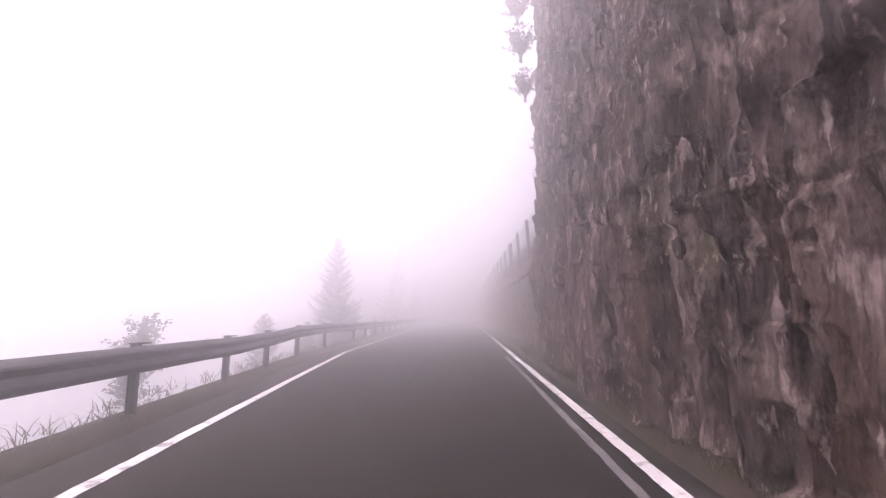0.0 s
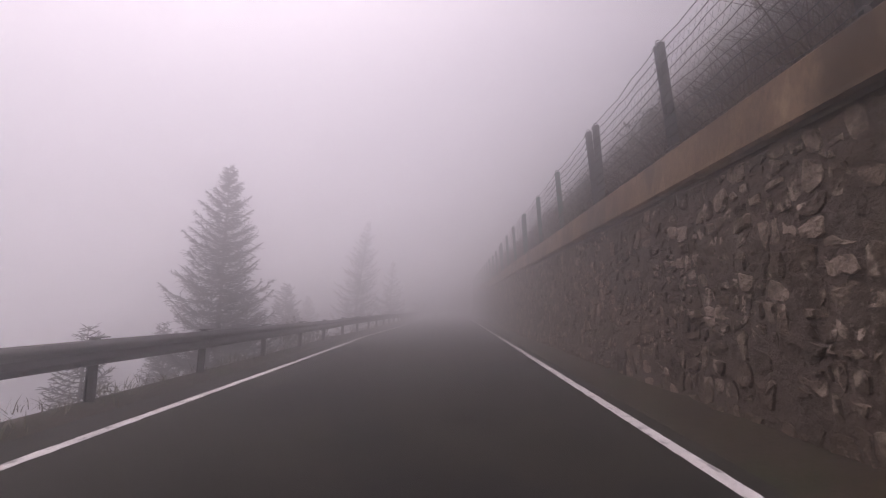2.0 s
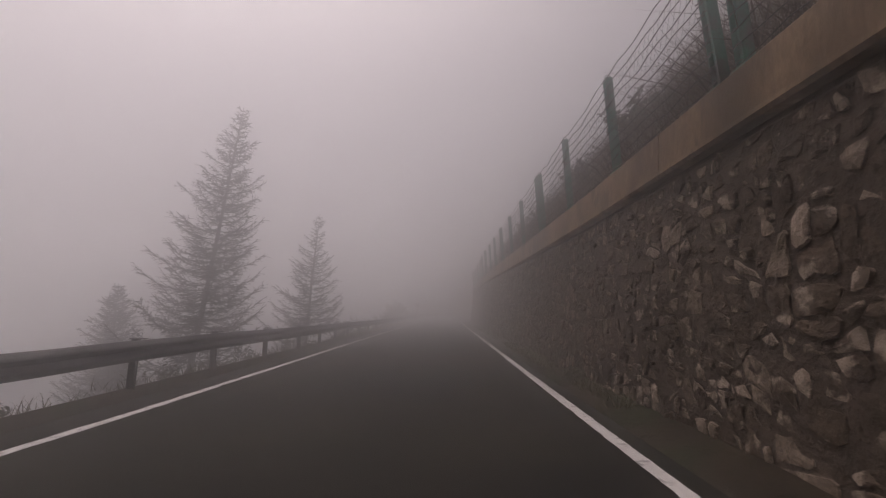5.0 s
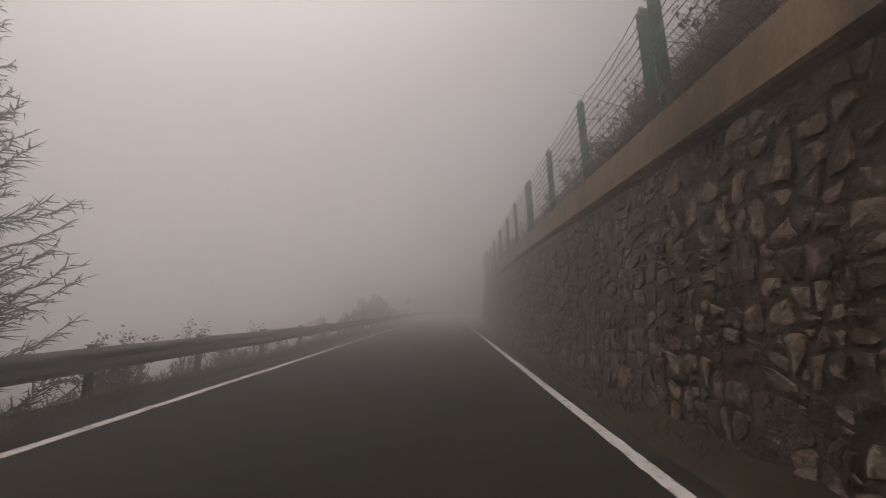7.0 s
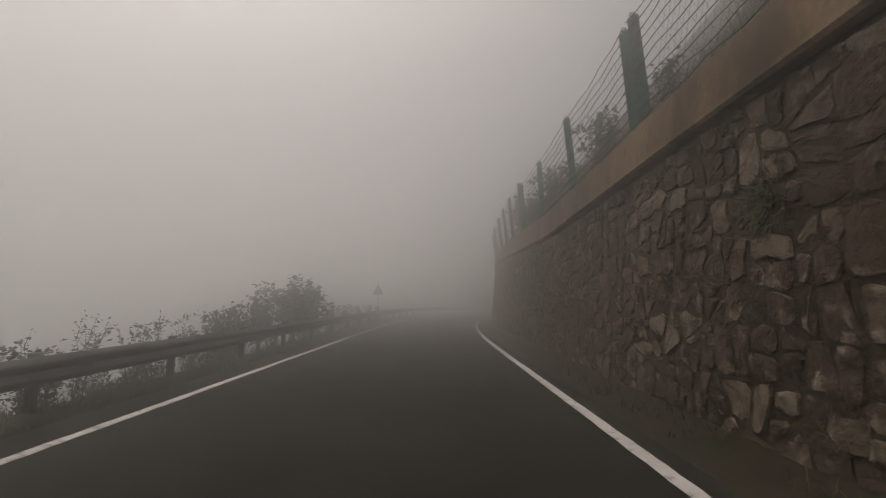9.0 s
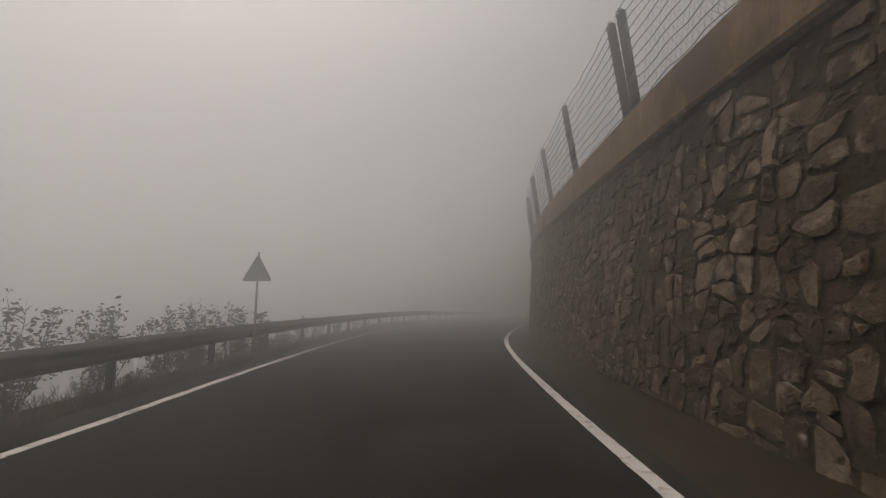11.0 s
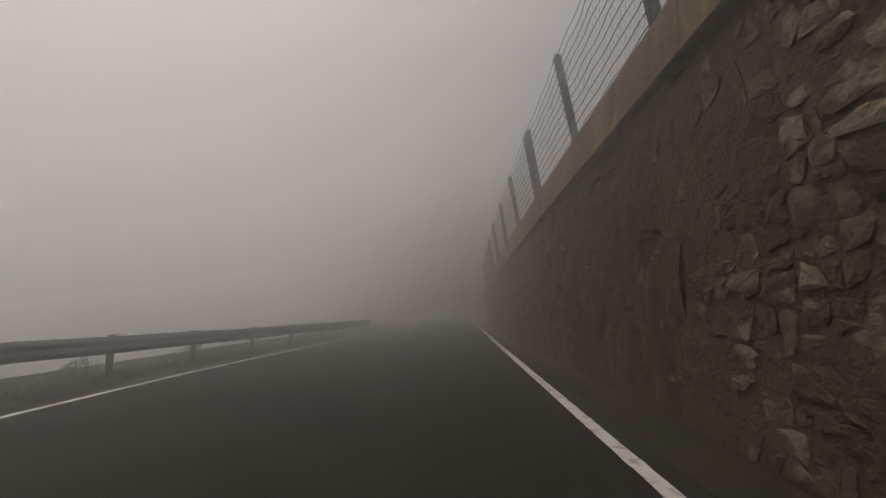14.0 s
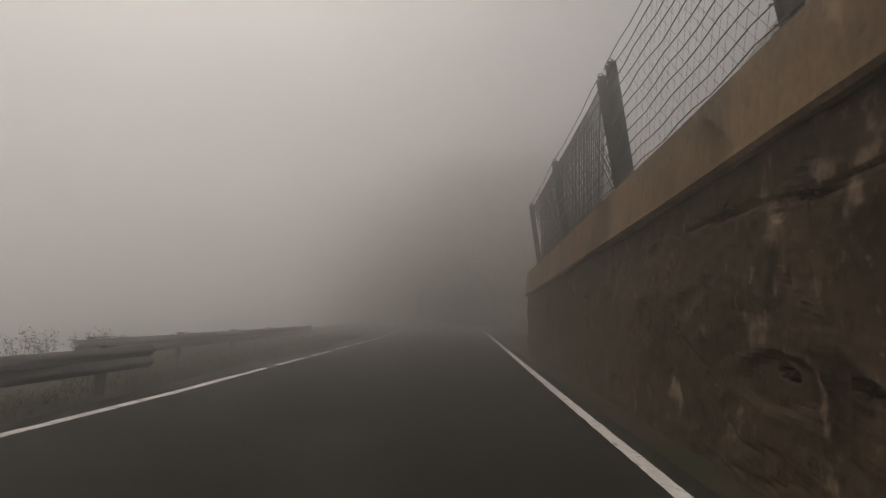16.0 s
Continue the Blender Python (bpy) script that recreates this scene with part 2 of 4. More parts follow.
# ---- the road's line: curvature by distance, from the edge line beside the wall ----
STEP = 0.25
ALONG = np.arange(-80.0, 300.0, STEP)
BEND = np.interp(ALONG, [80, 88, 92, 96, 100, 104, 108, 112, 116, 120, 128, 140, 142, 150],
                 [0, 0.00803, 0.00533, 0.00653, 0.01094, 0.01838, 0.01782, 0.01019, 0.00601, -0.00048, 0.00069, 0.00103, 0, 0])
BEND[ALONG < 80] = 0
BEND[ALONG > 150] = 0
TURN = np.concatenate([[0], np.cumsum(BEND[:-1] * STEP)])
LINE_X = np.concatenate([[0], np.cumsum(np.sin(TURN[:-1]) * STEP)])
LINE_Y = -80 + np.concatenate([[0], np.cumsum(np.cos(TURN[:-1]) * STEP)])


def at(s, off, z=0.0):
    """The place s metres along the road, off metres to the right of its edge line, z metres up."""
    a = float(np.interp(s, ALONG, TURN))
    return Vector((float(np.interp(s, ALONG, LINE_X)) + off * math.cos(a), float(np.interp(s, ALONG, LINE_Y)) - off * math.sin(a), z))


def heading(s):
    return float(np.interp(s, ALONG, TURN))


def width(s):
    return float(np.interp(s, [-10, 0, 5, 10, 15, 20, 25, 35, 44, 55, 65, 75, 85, 94, 100, 106, 112, 118, 124, 130, 138, 150, 170],
                           [3.6, 4.23, 4.8, 5.37, 5.9, 6.01, 6.07, 6.28, 5.95, 5.88, 5.72, 5.61, 5.5, 5.68, 6.05, 6.51, 7.2, 7.68, 7.52, 6.84, 5.91, 5.1, 5.0]))


def wall_foot(s):
    return float(np.interp(s, [14, 24, 34, 46, 58, 70, 82, 94, 104, 114, 124, 134, 146, 160], [1.21, 1.03, 0.97, 0.9, 0.95, 0.95, 1.12, 1.14, 1.07, 0.89, 0.8, 0.61, 0.63, 0.7]))


def wall_lean(s):
    return float(np.interp(s, [14, 82, 94, 104, 114, 124], [0.12, 0.15, 0.43, 0.36, 0.2, 0.06]))


def coping_base(s):
    return float(np.interp(s, [14, 18, 24, 30, 36, 46, 52, 58, 64, 70, 76, 82, 88, 94, 100, 106, 112, 118, 124, 130, 136, 142, 148],
                           [3.07, 3.11, 3.07, 3.07, 3.11, 3.03, 3.12, 3.25, 3.34, 3.37, 3.3, 3.16, 3.45, 3.84, 3.87, 4.01, 4.04, 3.88, 3.54, 3.11, 2.56, 2.11, 1.69]))


def coping_tall(s):
    return float(np.interp(s, [40, 70, 94], [0.61, 0.64, 0.79]))


def sweep(s_list, section, closed=False):
    """Vertices and faces of a section (a function of s that gives (off, z) pairs) carried along the road."""
    verts, faces, n = [], [], 0
    for s in s_list:
        pts = section(s)
        n = len(pts)
        verts += [at(s, o, z) for o, z in pts]
    m = n if closed else n - 1
    for i in range(len(s_list) - 1):
        for j in range(m):
            a, b = i * n + j, i * n + (j + 1) % n
            faces.append((a, b, b + n, a + n))
    if closed:
        faces.append(tuple(range(n - 1, -1, -1)))
        faces.append(tuple(range((len(s_list) - 1) * n, len(s_list) * n)))
    return verts, faces


def steps(a, b, d):
    return list(np.linspace(a, b, max(2, int(round((b - a) / d)) + 1)))


# ---- ground: one sheet, falling away beyond the guardrail and rising behind the wall ----
FAR = Vector((math.cos(0.19), -math.sin(0.19), 0))


def shoulder(s):
    return float(np.interp(s, [111, 119, 138, 150], [1.55, 4.2, 4.6, 6.0]))


def ground_z(s, off):
    w = width(s)
    rim = -(w + shoulder(s))
    wob = noise.noise((s * 0.15, off * 0.15, 3)) * 1.0 + noise.noise((s * 0.6, off * 0.6, 9)) * 0.25
    if off < rim:
        d = rim - off
        return -0.72 * min(d, 60) + wob * min(1, d / 4) - 0.06
    if off < 0.45:
        return -0.05
    if s < 14.5:
        return -0.02 if off < 3.2 else min(60, (off - 3.2) * 3.0) + wob
    if s > 146.5:
        return -0.02 if off < 2.5 else min(off - 2.5, 40) * 0.65 + wob * min(1, (off - 2.5) / 3)
    back = wall_foot(s) + wall_lean(s) + 0.42
    if off < back:
        return 0.0
    top = coping_base(s) + coping_tall(s) - 0.12
    d = off - back
    steep = float(np.interp(s, [40, 50, 91, 97], [1.15, 1.15, 1.15, 0.5]))
    if s > 118:
        # beyond a ledge the mountain climbs steeply above the concrete wall
        steep = 0.3
        top += max(0, min(d, 45) - 2.2) * float(np.interp(s, [118, 130], [0.2, 1.1]))
    return top + min(d, 40) * steep + wob * min(1, d / 3) * 0.8


def build_ground():
    s_list = [-2500, -600, -200] + steps(-78, 14, 2.0) + steps(15, 146.4, 1.5) + [146.6] + steps(148, 290, 4) + [700, 2600]
    drops = [2500, 700, 200, 90, 55, 40, 30, 23, 18, 14, 11, 8.5, 6.5, 5, 3.8, 2.8, 2, 1.3, 0.7, 0.3]
    verts, n = [], 0
    for s in s_list:
        w = width(s)
        back = wall_foot(s) + wall_lean(s) + 0.42
        near = [-(w + shoulder(s) + 0.01), -(w + shoulder(s) - 0.05), -(w + 0.5), -0.5 * w, 0.4, 0.5, 0.7, back - 0.05, back + 0.03, back + 0.6, back + 1.4, back + 2.4, 4.6, 6, 8, 11, 15, 20, 27, 36]
        left = [-(w + shoulder(s) + o) for o in drops]
        row = left + near + [60, 200, 700, 2500]
        n = len(row)
        c = min(max(s, -78), 290)
        extra = Vector((math.sin(heading(c)), math.cos(heading(c)), 0)) * (s - c)
        for o in row:
            oc = min(max(o, -30), 30)
            p = at(c, oc, ground_z(c, o)) + FAR * (o - oc) + extra
            verts.append(p)
    faces = []
    for i in range(len(s_list) - 1):
        for j in range(n - 1):
            a = i * n + j
            faces.append((a, a + 1, a + 1 + n, a + n))
    return mesh_object("ground", verts, faces, SLOPE, smooth=True, kind="structure", category="ground",
                       label="steep damp mountain slope with brown grass and earth")


build_ground()

def rim(s):
    """How far the asphalt goes beyond the outer line."""
    return float(np.interp(s, [118, 136, 141, 152], [0.72, 0.42, 0.8, 2.4]))


road_s = steps(-70, 150, 1.0) + steps(152, 200, 2.0)
v, f = sweep(road_s, lambda s: [(-(width(s) + rim(s) + 0.03), -0.03), (-(width(s) + rim(s) - 0.02), 0.0), (-0.75 * width(s), 0.012), (-0.5 * width(s), 0.02), (-0.25 * width(s), 0.012),
                                (0.3, 0.0), (0.36 + 0.06 * noise.noise((s * 0.9, 0, 0)), -0.04)])
mesh_object("road", v, f, ASPHALT, smooth=True, kind="structure", category="road", label="damp dark grey asphalt mountain road")
v, f = sweep(steps(-70, 152, 0.5), lambda s: [(0.3, -0.012), (0.5 + 0.1 * noise.noise((s * 0.7, 2, 0)), 0.02), (0.8, 0.07 + 0.05 * noise.noise((s, 5, 0))),
                                              (1.0, 0.12 + 0.07 * noise.noise((s * 1.3, 8, 0))), (1.9, 0.2)])
mesh_object("verge", v, f, EARTH, smooth=True, kind="structure", category="verge", label="narrow strip of damp earth and litter along the wall")
v, f = sweep(steps(-70, 160, 0.7), lambda s: [(-(width(s) + rim(s)), -0.012), (-(width(s) + rim(s) + 0.13), 0.03 + 0.03 * noise.noise((s, 1, 4))), (-(width(s) + rim(s) + 0.48), 0.06 + 0.04 * noise.noise((s * .8, 3, 4))),
                                              (-(width(s) + rim(s) + 0.88), -0.02), (-(width(s) + rim(s) + 1.18), -0.4)])
mesh_object("verge_outer", v, f, EARTH, smooth=True, kind="structure", category="verge", label="earth shoulder with short grass under the guardrail")


def marking(name, s0, s1, off, wide, material, label, d=0.12, z=0.006):
    def crown(s, o):
        return float(np.interp(o, [-width(s) - rim(s), -0.75 * width(s), -0.5 * width(s), -0.25 * width(s), 0.3], [0, 0.012, 0.02, 0.012, 0]))
    v, f = sweep(steps(s0, s1, d), lambda s: [(off(s) + k * (wide / 2 + 0.012 * noise.noise((s * 3.1, k * 5, off(s))) + 0.009 * noise.noise((s * 9.0, k * 7, off(s)))), crown(s, off(s) + k * wide / 2) + z) for k in (-1, 1)])
    return mesh_object(name, v, f, material, kind="structure", category="road marking", label=label)


marking("edge_line", -70, 165, lambda s: 0.0, 0.15, PAINT, "worn white edge line on the wall side")
marking("old_edge_line", -70, 14, lambda s: -0.3 + 0.02 * s * 0.1, 0.1, OLD_PAINT, "ghost of an older faded edge line", z=0.004)
marking("tar_seam", 8.2, 13.9, lambda s: -2.66 - 0.036 * (s - 8.2) + 0.02 * math.sin(2.1 * s), 0.09, TAR, "dark tar streak on the asphalt of the lane", z=0.004)
marking("outer_edge_line", -70, 140.6, lambda s: -width(s), 0.15, PAINT, "worn white edge line on the valley side")
for k in range(9):
    a = 141.1 + k * 1.85
    marking("broken_edge_line", a, a + 1.4, lambda s: -width(s), 0.15, PAINT, "short white dash where the lay-by opens")

FOG_FACES = [(0, 1, 3, 2), (4, 6, 7, 5), (0, 4, 5, 1), (2, 3, 7, 6), (0, 2, 6, 4), (1, 5, 7, 3)]


def mist(name, y0, y1, density, label):
    m = fog_mat.copy()
    m.node_tree.nodes["Volume Scatter"].inputs["Density"].default_value = density
    mesh_object(name, [(x, y, z) for x in (-260, 260) for y in (y0, y1) for z in (-70, 24)], FOG_FACES, m, kind="structure", category="fog", label=label)


mist("mist", -220, 148.98, FOG, "dense grey mountain fog filling the air")
# a thicker bank of it hangs before the tunnel
mist("mist_bank", 149, 420, 0.09, "thicker bank of fog before the tunnel")

# ---- retaining wall ----
WALL_A, STONE_B, WALL_B = 15.1, 118.8, 145.8


def mortar_out(s, z):
    """How far the rough mortar stands out between the stones: nearly flush on the older stretch, set back further on."""
    level = float(np.interp(s, [14, 56, 62, 92, 98, 113, 118], [0.01, 0.01, 0.004, 0.004, 0.008, 0.018, 0.006]))
    return level + 0.014 * noise.noise((s * 1.7, z * 1.7, 3)) + 0.012 * noise.noise((s * 6.0, z * 6.0, 8)) + 0.007 * noise.noise((s * 15.0, z * 15.0, 5))


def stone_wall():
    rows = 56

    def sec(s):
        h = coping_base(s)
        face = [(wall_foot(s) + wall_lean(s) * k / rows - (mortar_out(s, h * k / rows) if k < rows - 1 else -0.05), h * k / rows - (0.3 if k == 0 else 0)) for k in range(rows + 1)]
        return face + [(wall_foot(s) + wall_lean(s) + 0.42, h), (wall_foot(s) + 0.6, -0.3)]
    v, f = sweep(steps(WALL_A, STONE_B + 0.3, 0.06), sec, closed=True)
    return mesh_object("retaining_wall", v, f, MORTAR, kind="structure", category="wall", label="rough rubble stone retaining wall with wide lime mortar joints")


wall = stone_wall()


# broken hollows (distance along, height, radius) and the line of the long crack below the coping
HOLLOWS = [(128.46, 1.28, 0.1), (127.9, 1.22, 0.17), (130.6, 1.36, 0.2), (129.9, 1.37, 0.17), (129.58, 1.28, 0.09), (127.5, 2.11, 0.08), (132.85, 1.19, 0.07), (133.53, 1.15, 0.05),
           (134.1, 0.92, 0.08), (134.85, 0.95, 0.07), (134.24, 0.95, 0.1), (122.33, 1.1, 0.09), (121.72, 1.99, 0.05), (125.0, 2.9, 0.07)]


def crack_height(s):
    return float(np.interp(s, [128.6, 129.3, 130.3, 131.2, 132.0, 132.5, 133.0, 133.4, 133.7, 134.4, 135.0, 136.0], [2.2, 2.22, 2.26, 2.1, 2.3, 2.4, 2.44, 2.42, 2.28, 2.16, 2.24, 2.2])) + 0.03 * noise.noise((s * 5, 1, 1)) + 0.015 * noise.noise((s * 17, 1, 1))


def smooth_wall():
    sl = steps(STONE_B, WALL_B, 0.07)
    rows = 64

    def sec(s):
        h = coping_base(s)
        pts = []
        for k in range(rows + 1):
            z = h * k / rows
            rough = 0.05 * noise.fractal((s * 0.9, z * 0.9, 4), 0.8, 2.0, 6)
            pit = 0.05 * max(0, min(1, (noise.noise((s * 1.5, z * 1.7, 21)) - 0.36) * 6))
            crack = abs(noise.noise((s * 0.55, z * 0.75, 33)) + 0.3 * noise.noise((s * 2.2, z * 2.2, 35)))
            pit += 0.018 * max(0, 1 - crack / 0.05)
            for hs, hz, hr in HOLLOWS:
                if abs(s - hs) < 2 * hr and abs(z - hz) < 2 * hr:
                    d = math.hypot(s - hs, (z - hz) * 1.2) / hr * (1 + 0.5 * noise.noise((s * 6, z * 6, hs)))
                    pit += 0.11 * max(0, min(1, 2.2 - 2.2 * d))
            if 128.6 < s < 136.0:
                pit += 0.03 * max(0, 1 - abs(z - crack_height(s)) / 0.05)
            pts.append((wall_foot(s) + wall_lean(s) * k / rows + rough + pit - 0.01, z - (0.3 if k == 0 else 0)))
        return pts + [(wall_foot(s) + wall_lean(s) + 0.42, h), (wall_foot(s) + 0.6, -0.3)]
    v, f = sweep(sl, sec, closed=True)
    return mesh_object("concrete_wall", v, f, STAINED, kind="structure", category="wall", label="stained brown concrete retaining wall with pits and cracks")


smooth_wall()


def coping_section(s):
    h, o = coping_base(s), wall_foot(s) + wall_lean(s)
    return [(o + 0.05, h - 0.005), (o - 0.1, h - 0.015), (o - 0.14, h + 0.02), (o - 0.13, h + 0.07), (o - 0.095, h + 0.09), (o - 0.06, h + coping_tall(s) - 0.03), (o - 0.03, h + coping_tall(s)), (o + 0.42, h + coping_tall(s) + 0.01), (o + 0.44, h - 0.005)]


# the beam is cast in lengths, with open joints
cope = thing("wall_coping", "long brown concrete coping beam with a drip edge on the wall", "coping", kind="structure")
s0 = WALL_A - 0.06
while s0 < WALL_B - 1:
    s1 = min(s0 + 9.4, WALL_B)
    v, f = sweep(steps(s0 + 0.008, s1 - 0.008, 0.9), coping_section, closed=True)
    mesh_object("coping_length", v, f, CONCRETE, cope)
    s0 = s1


# ---- rock face ----
def rock_face():
    sl, rows, top = steps(-20, 15.9, 0.075), 190, 15.0
    verts, faces = [], []
    for s in sl:
        for k in range(rows + 1):
            z = -0.4 + (top + 0.4) * k / rows
            ws, wz = s + 0.35 * noise.noise((s * 0.8, z * 0.6, 11)), z + 0.5 * noise.noise((s * 0.6, z * 0.5, 13))
            o = 0.66 - 0.1 * min(1, max(0, (z - 0.2) / 2.0)) + 0.04 * max(0, z - 6)
            o += 0.3 * noise.noise((s * 0.25, z * 0.12, 7)) + 0.15 * noise.fractal((s * 0.9, z * 0.25, 1), 0.7, 2.1, 6)
            o += 0.22 * abs(noise.noise((s * 1.4, z * 0.35 + 0.3 * s, 5))) - 0.03
            o += 0.12 * noise.cell((ws * 1.5, wz * 0.45, 2)) + 0.08 * noise.cell((ws * 3.7, wz * 1.0, 6)) - 0.04
            o += 0.09 * noise.noise((s * 3.6, z * 1.1, 3)) + 0.05 * noise.noise((s * 8.5, z * 2.8, 8))
            o += 0.07 * noise.cell((ws * 6.5, wz * 1.7, 9)) + 0.09 * abs(noise.noise((ws * 5.0, wz * 1.6, 15))) - 0.04
            d = s - float(np.interp(z, [0, 3, 4.2, 5.5, 7.5], [12.8, 12.15, 11.65, 11.75, 12.2])) - 0.3 * noise.noise((z * 0.7, 3, 3))
            if d > 0:
                o += 1.1 * d + 0.6 * d * d
            o = max(o, 0.36 + 0.1 * noise.noise((s, z, 1)) if z < 2.5 else 0.12)
            verts.append(at(s, o, z))
    n = rows + 1
    for i in range(len(sl) - 1):
        for j in range(rows):
            a = i * n + j
            faces.append((a, a + n, a + n + 1, a + 1))
    # a back behind the face, so that the rock is solid
    b0 = len(verts)
    for s in (sl[0], sl[-1]):
        verts += [at(s, 12, -0.4), at(s, 12, top + 3)]
    last = (len(sl) - 1) * n
    faces += [(b0, b0 + 1, b0 + 3, b0 + 2)]
    faces.append(tuple([b0] + list(range(0, n)) + [b0 + 1])[::-1])
    faces.append(tuple([b0 + 2] + list(range(last, last + n)) + [b0 + 3]))
    tops = [i * n + rows for i in range(len(sl))]
    faces.append(tuple([b0 + 1] + tops + [b0 + 3]))
    return mesh_object("rock_cliff", verts, faces, ROCK, kind="structure", category="cliff", label="sheer brown limestone cliff with vertical ribs and cracks")


rock_face()


# ---- guardrail ----
def rail_off(s):
    return -(width(s) + float(np.interp(s, [118, 138], [0.98, 0.58])))


def rail_low(s):
    """The height of the beam's lower edge, which rises and dips with the ground."""
    return float(np.interp(s, [0, 5, 8, 10.5, 12, 15.5, 17, 20, 26, 33, 36, 48, 53, 60, 66, 74, 80, 90, 100, 108, 115, 121, 126, 130, 134, 138], [0.64, 0.61, 0.56, 0.59, 0.65, 0.65, 0.63, 0.58, 0.54, 0.49, 0.52, 0.52, 0.47, 0.46, 0.42, 0.4, 0.42, 0.48, 0.55, 0.58, 0.61, 0.6, 0.5, 0.45, 0.38, 0.34]))


def back_rail_off(s):
    return -8.5 - 0.02 * (s - 139)


def back_rail_low(s):
    return float(np.interp(s, [139, 150], [0.28, 0.06]))


POST_AT = [5.5 - 2.85 * k for k in range(14, 0, -1)] + [
    5.5, 8.2, 10.4, 13.0, 16.3, 21.0, 23.6, 26.5, 29.4, 32.2, 35.3, 38.0, 40.6, 42.8, 45.3, 47.75, 50.45, 53.2, 55.6, 57.9, 60.2, 62.8, 65.7, 68.6, 71.4, 73.6, 76.0,
    78.6, 81.3, 84.0, 86.8, 89.6, 92.4, 95.2, 98.0, 100.7, 103.4, 105.9, 108.3, 110.7, 113.0, 115.4, 118.0, 120.7, 123.0, 125.4, 127.9, 130.3, 132.8, 135.2, 137.6]
W_BEAM = [(0.0, 0.0), (-0.035, 0.02), (-0.075, 0.06), (-0.08, 0.085), (-0.04, 0.125), (-0.01, 0.155), (-0.04, 0.185), (-0.08, 0.225), (-0.075, 0.25), (-0.035, 0.29), (0.0, 0.31)]


def box_mesh(boxes):
    """Boxes, given by their bounds, in one bmesh."""
    bm = bmesh.new()
    for x0, x1, y0, y1, z0, z1 in boxes:
        bmesh.ops.create_cube(bm, size=1, matrix=Matrix.Translation(((x0 + x1) / 2, (y0 + y1) / 2, (z0 + z1) / 2)) @ Matrix.Diagonal((x1 - x0, y1 - y0, z1 - z0, 1)))
    return bm


def guardrail(s0, s1, off, base, places, label):
    g = thing("guardrail", label, "guardrail", group="guardrails", kind="")
    s = s0
    while s < s1 - 0.5:
        e = min(s + 4.2, s1)

        def sec(q):
            face = off(q)
            low = base(q) + 0.015 * noise.noise((q * 0.5, 1, 1))
            front = [(face - x, low + 1.1 * z) for x, z in W_BEAM]
            return front + [(o - 0.006, z) for o, z in front[::-1]]
        v, f = sweep(steps(s, e + 0.12, 0.7), sec, closed=True)
        mesh_object("beam", v, f, STEEL, g, smooth=False)
        s = e
    shapes = {"post": ((-0.03, 0.03, -0.06, -0.05, -0.75, 0.854), (-0.03, 0.03, 0.05, 0.06, -0.75, 0.854), (-0.005, 0.005, -0.05, 0.05, -0.75, 0.85)),
              "spacer_block": ((-0.035, 0.035, 0.062, 0.2, 0.62, 0.74),), "cap": ((-0.075, 0.075, -0.065, 0.16, 0.856, 0.869),)}
    made = {}
    for p in places:
        post = None
        for name, boxes in shapes.items():
            if name not in made:
                o = part(name, box_mesh(boxes), STEEL, post or g)
                made[name] = o.data
            else:
                o = new(name, made[name])
                o.parent = post or g
            if post is None:
                post = o
                o.matrix_basis = Matrix.Translation(at(p, off(p) - 0.2, base(p) - 0.5)) @ pose(0, 0, 0, random.uniform(-1, 1), random.uniform(-1, 1), -90 - math.degrees(heading(p)))
    return g


guardrail(-40, 138.05, rail_off, rail_low, POST_AT, "long dark weathered steel guardrail with a W-shaped beam")
guardrail(139.0, 152, back_rail_off, back_rail_low, np.arange(139.6, 152, 2.6), "second steel guardrail set back round the lay-by")


# ---- catch fence on the coping ----
def tube(points, r, sides=4):
    """Vertices and faces of a thin rod through the points."""
    verts, faces = [], []
    for i, p in enumerate(points):
        a = points[max(0, i - 1)]
        b = points[min(len(points) - 1, i + 1)]
        d = (Vector(b) - Vector(a)).normalized()
        u = d.orthogonal().normalized() if abs(d.z) > 0.9 else d.cross(Vector((0, 0, 1))).normalized()
        w = d.cross(u)
        rr = r[i] if isinstance(r, (list, tuple)) else r
        for k in range(sides):
            c = 2 * math.pi * k / sides
            verts.append(Vector(p) + u * math.cos(c) * rr + w * math.sin(c) * rr)
    for i in range(len(points) - 1):
        for k in range(sides):
            a, b = i * sides + k, i * sides + (k + 1) % sides
            faces.append((a, b, b + sides, a + sides))
    faces.append(tuple(range(sides - 1, -1, -1)))
    faces.append(tuple(range((len(points) - 1) * sides, len(points) * sides)))
    return verts, faces


def join(pieces):
    verts, faces = [], []
    for v, f in pieces:
        n = len(verts)
        verts += v
        faces += [tuple(i + n for i in q) for q in f]
    return verts, faces


def post_lean(s):
    return float(np.interp(s, [85, 100], [0.05, 0.13]))


def fence_place(s, h, side=0.0):
    """A place on the fence: h metres above the coping; the posts lean a little over the road."""
    o = wall_foot(s) + wall_lean(s) + 0.06 - post_lean(s) * h + side
    return at(s, o, coping_base(s) + coping_tall(s) + h)


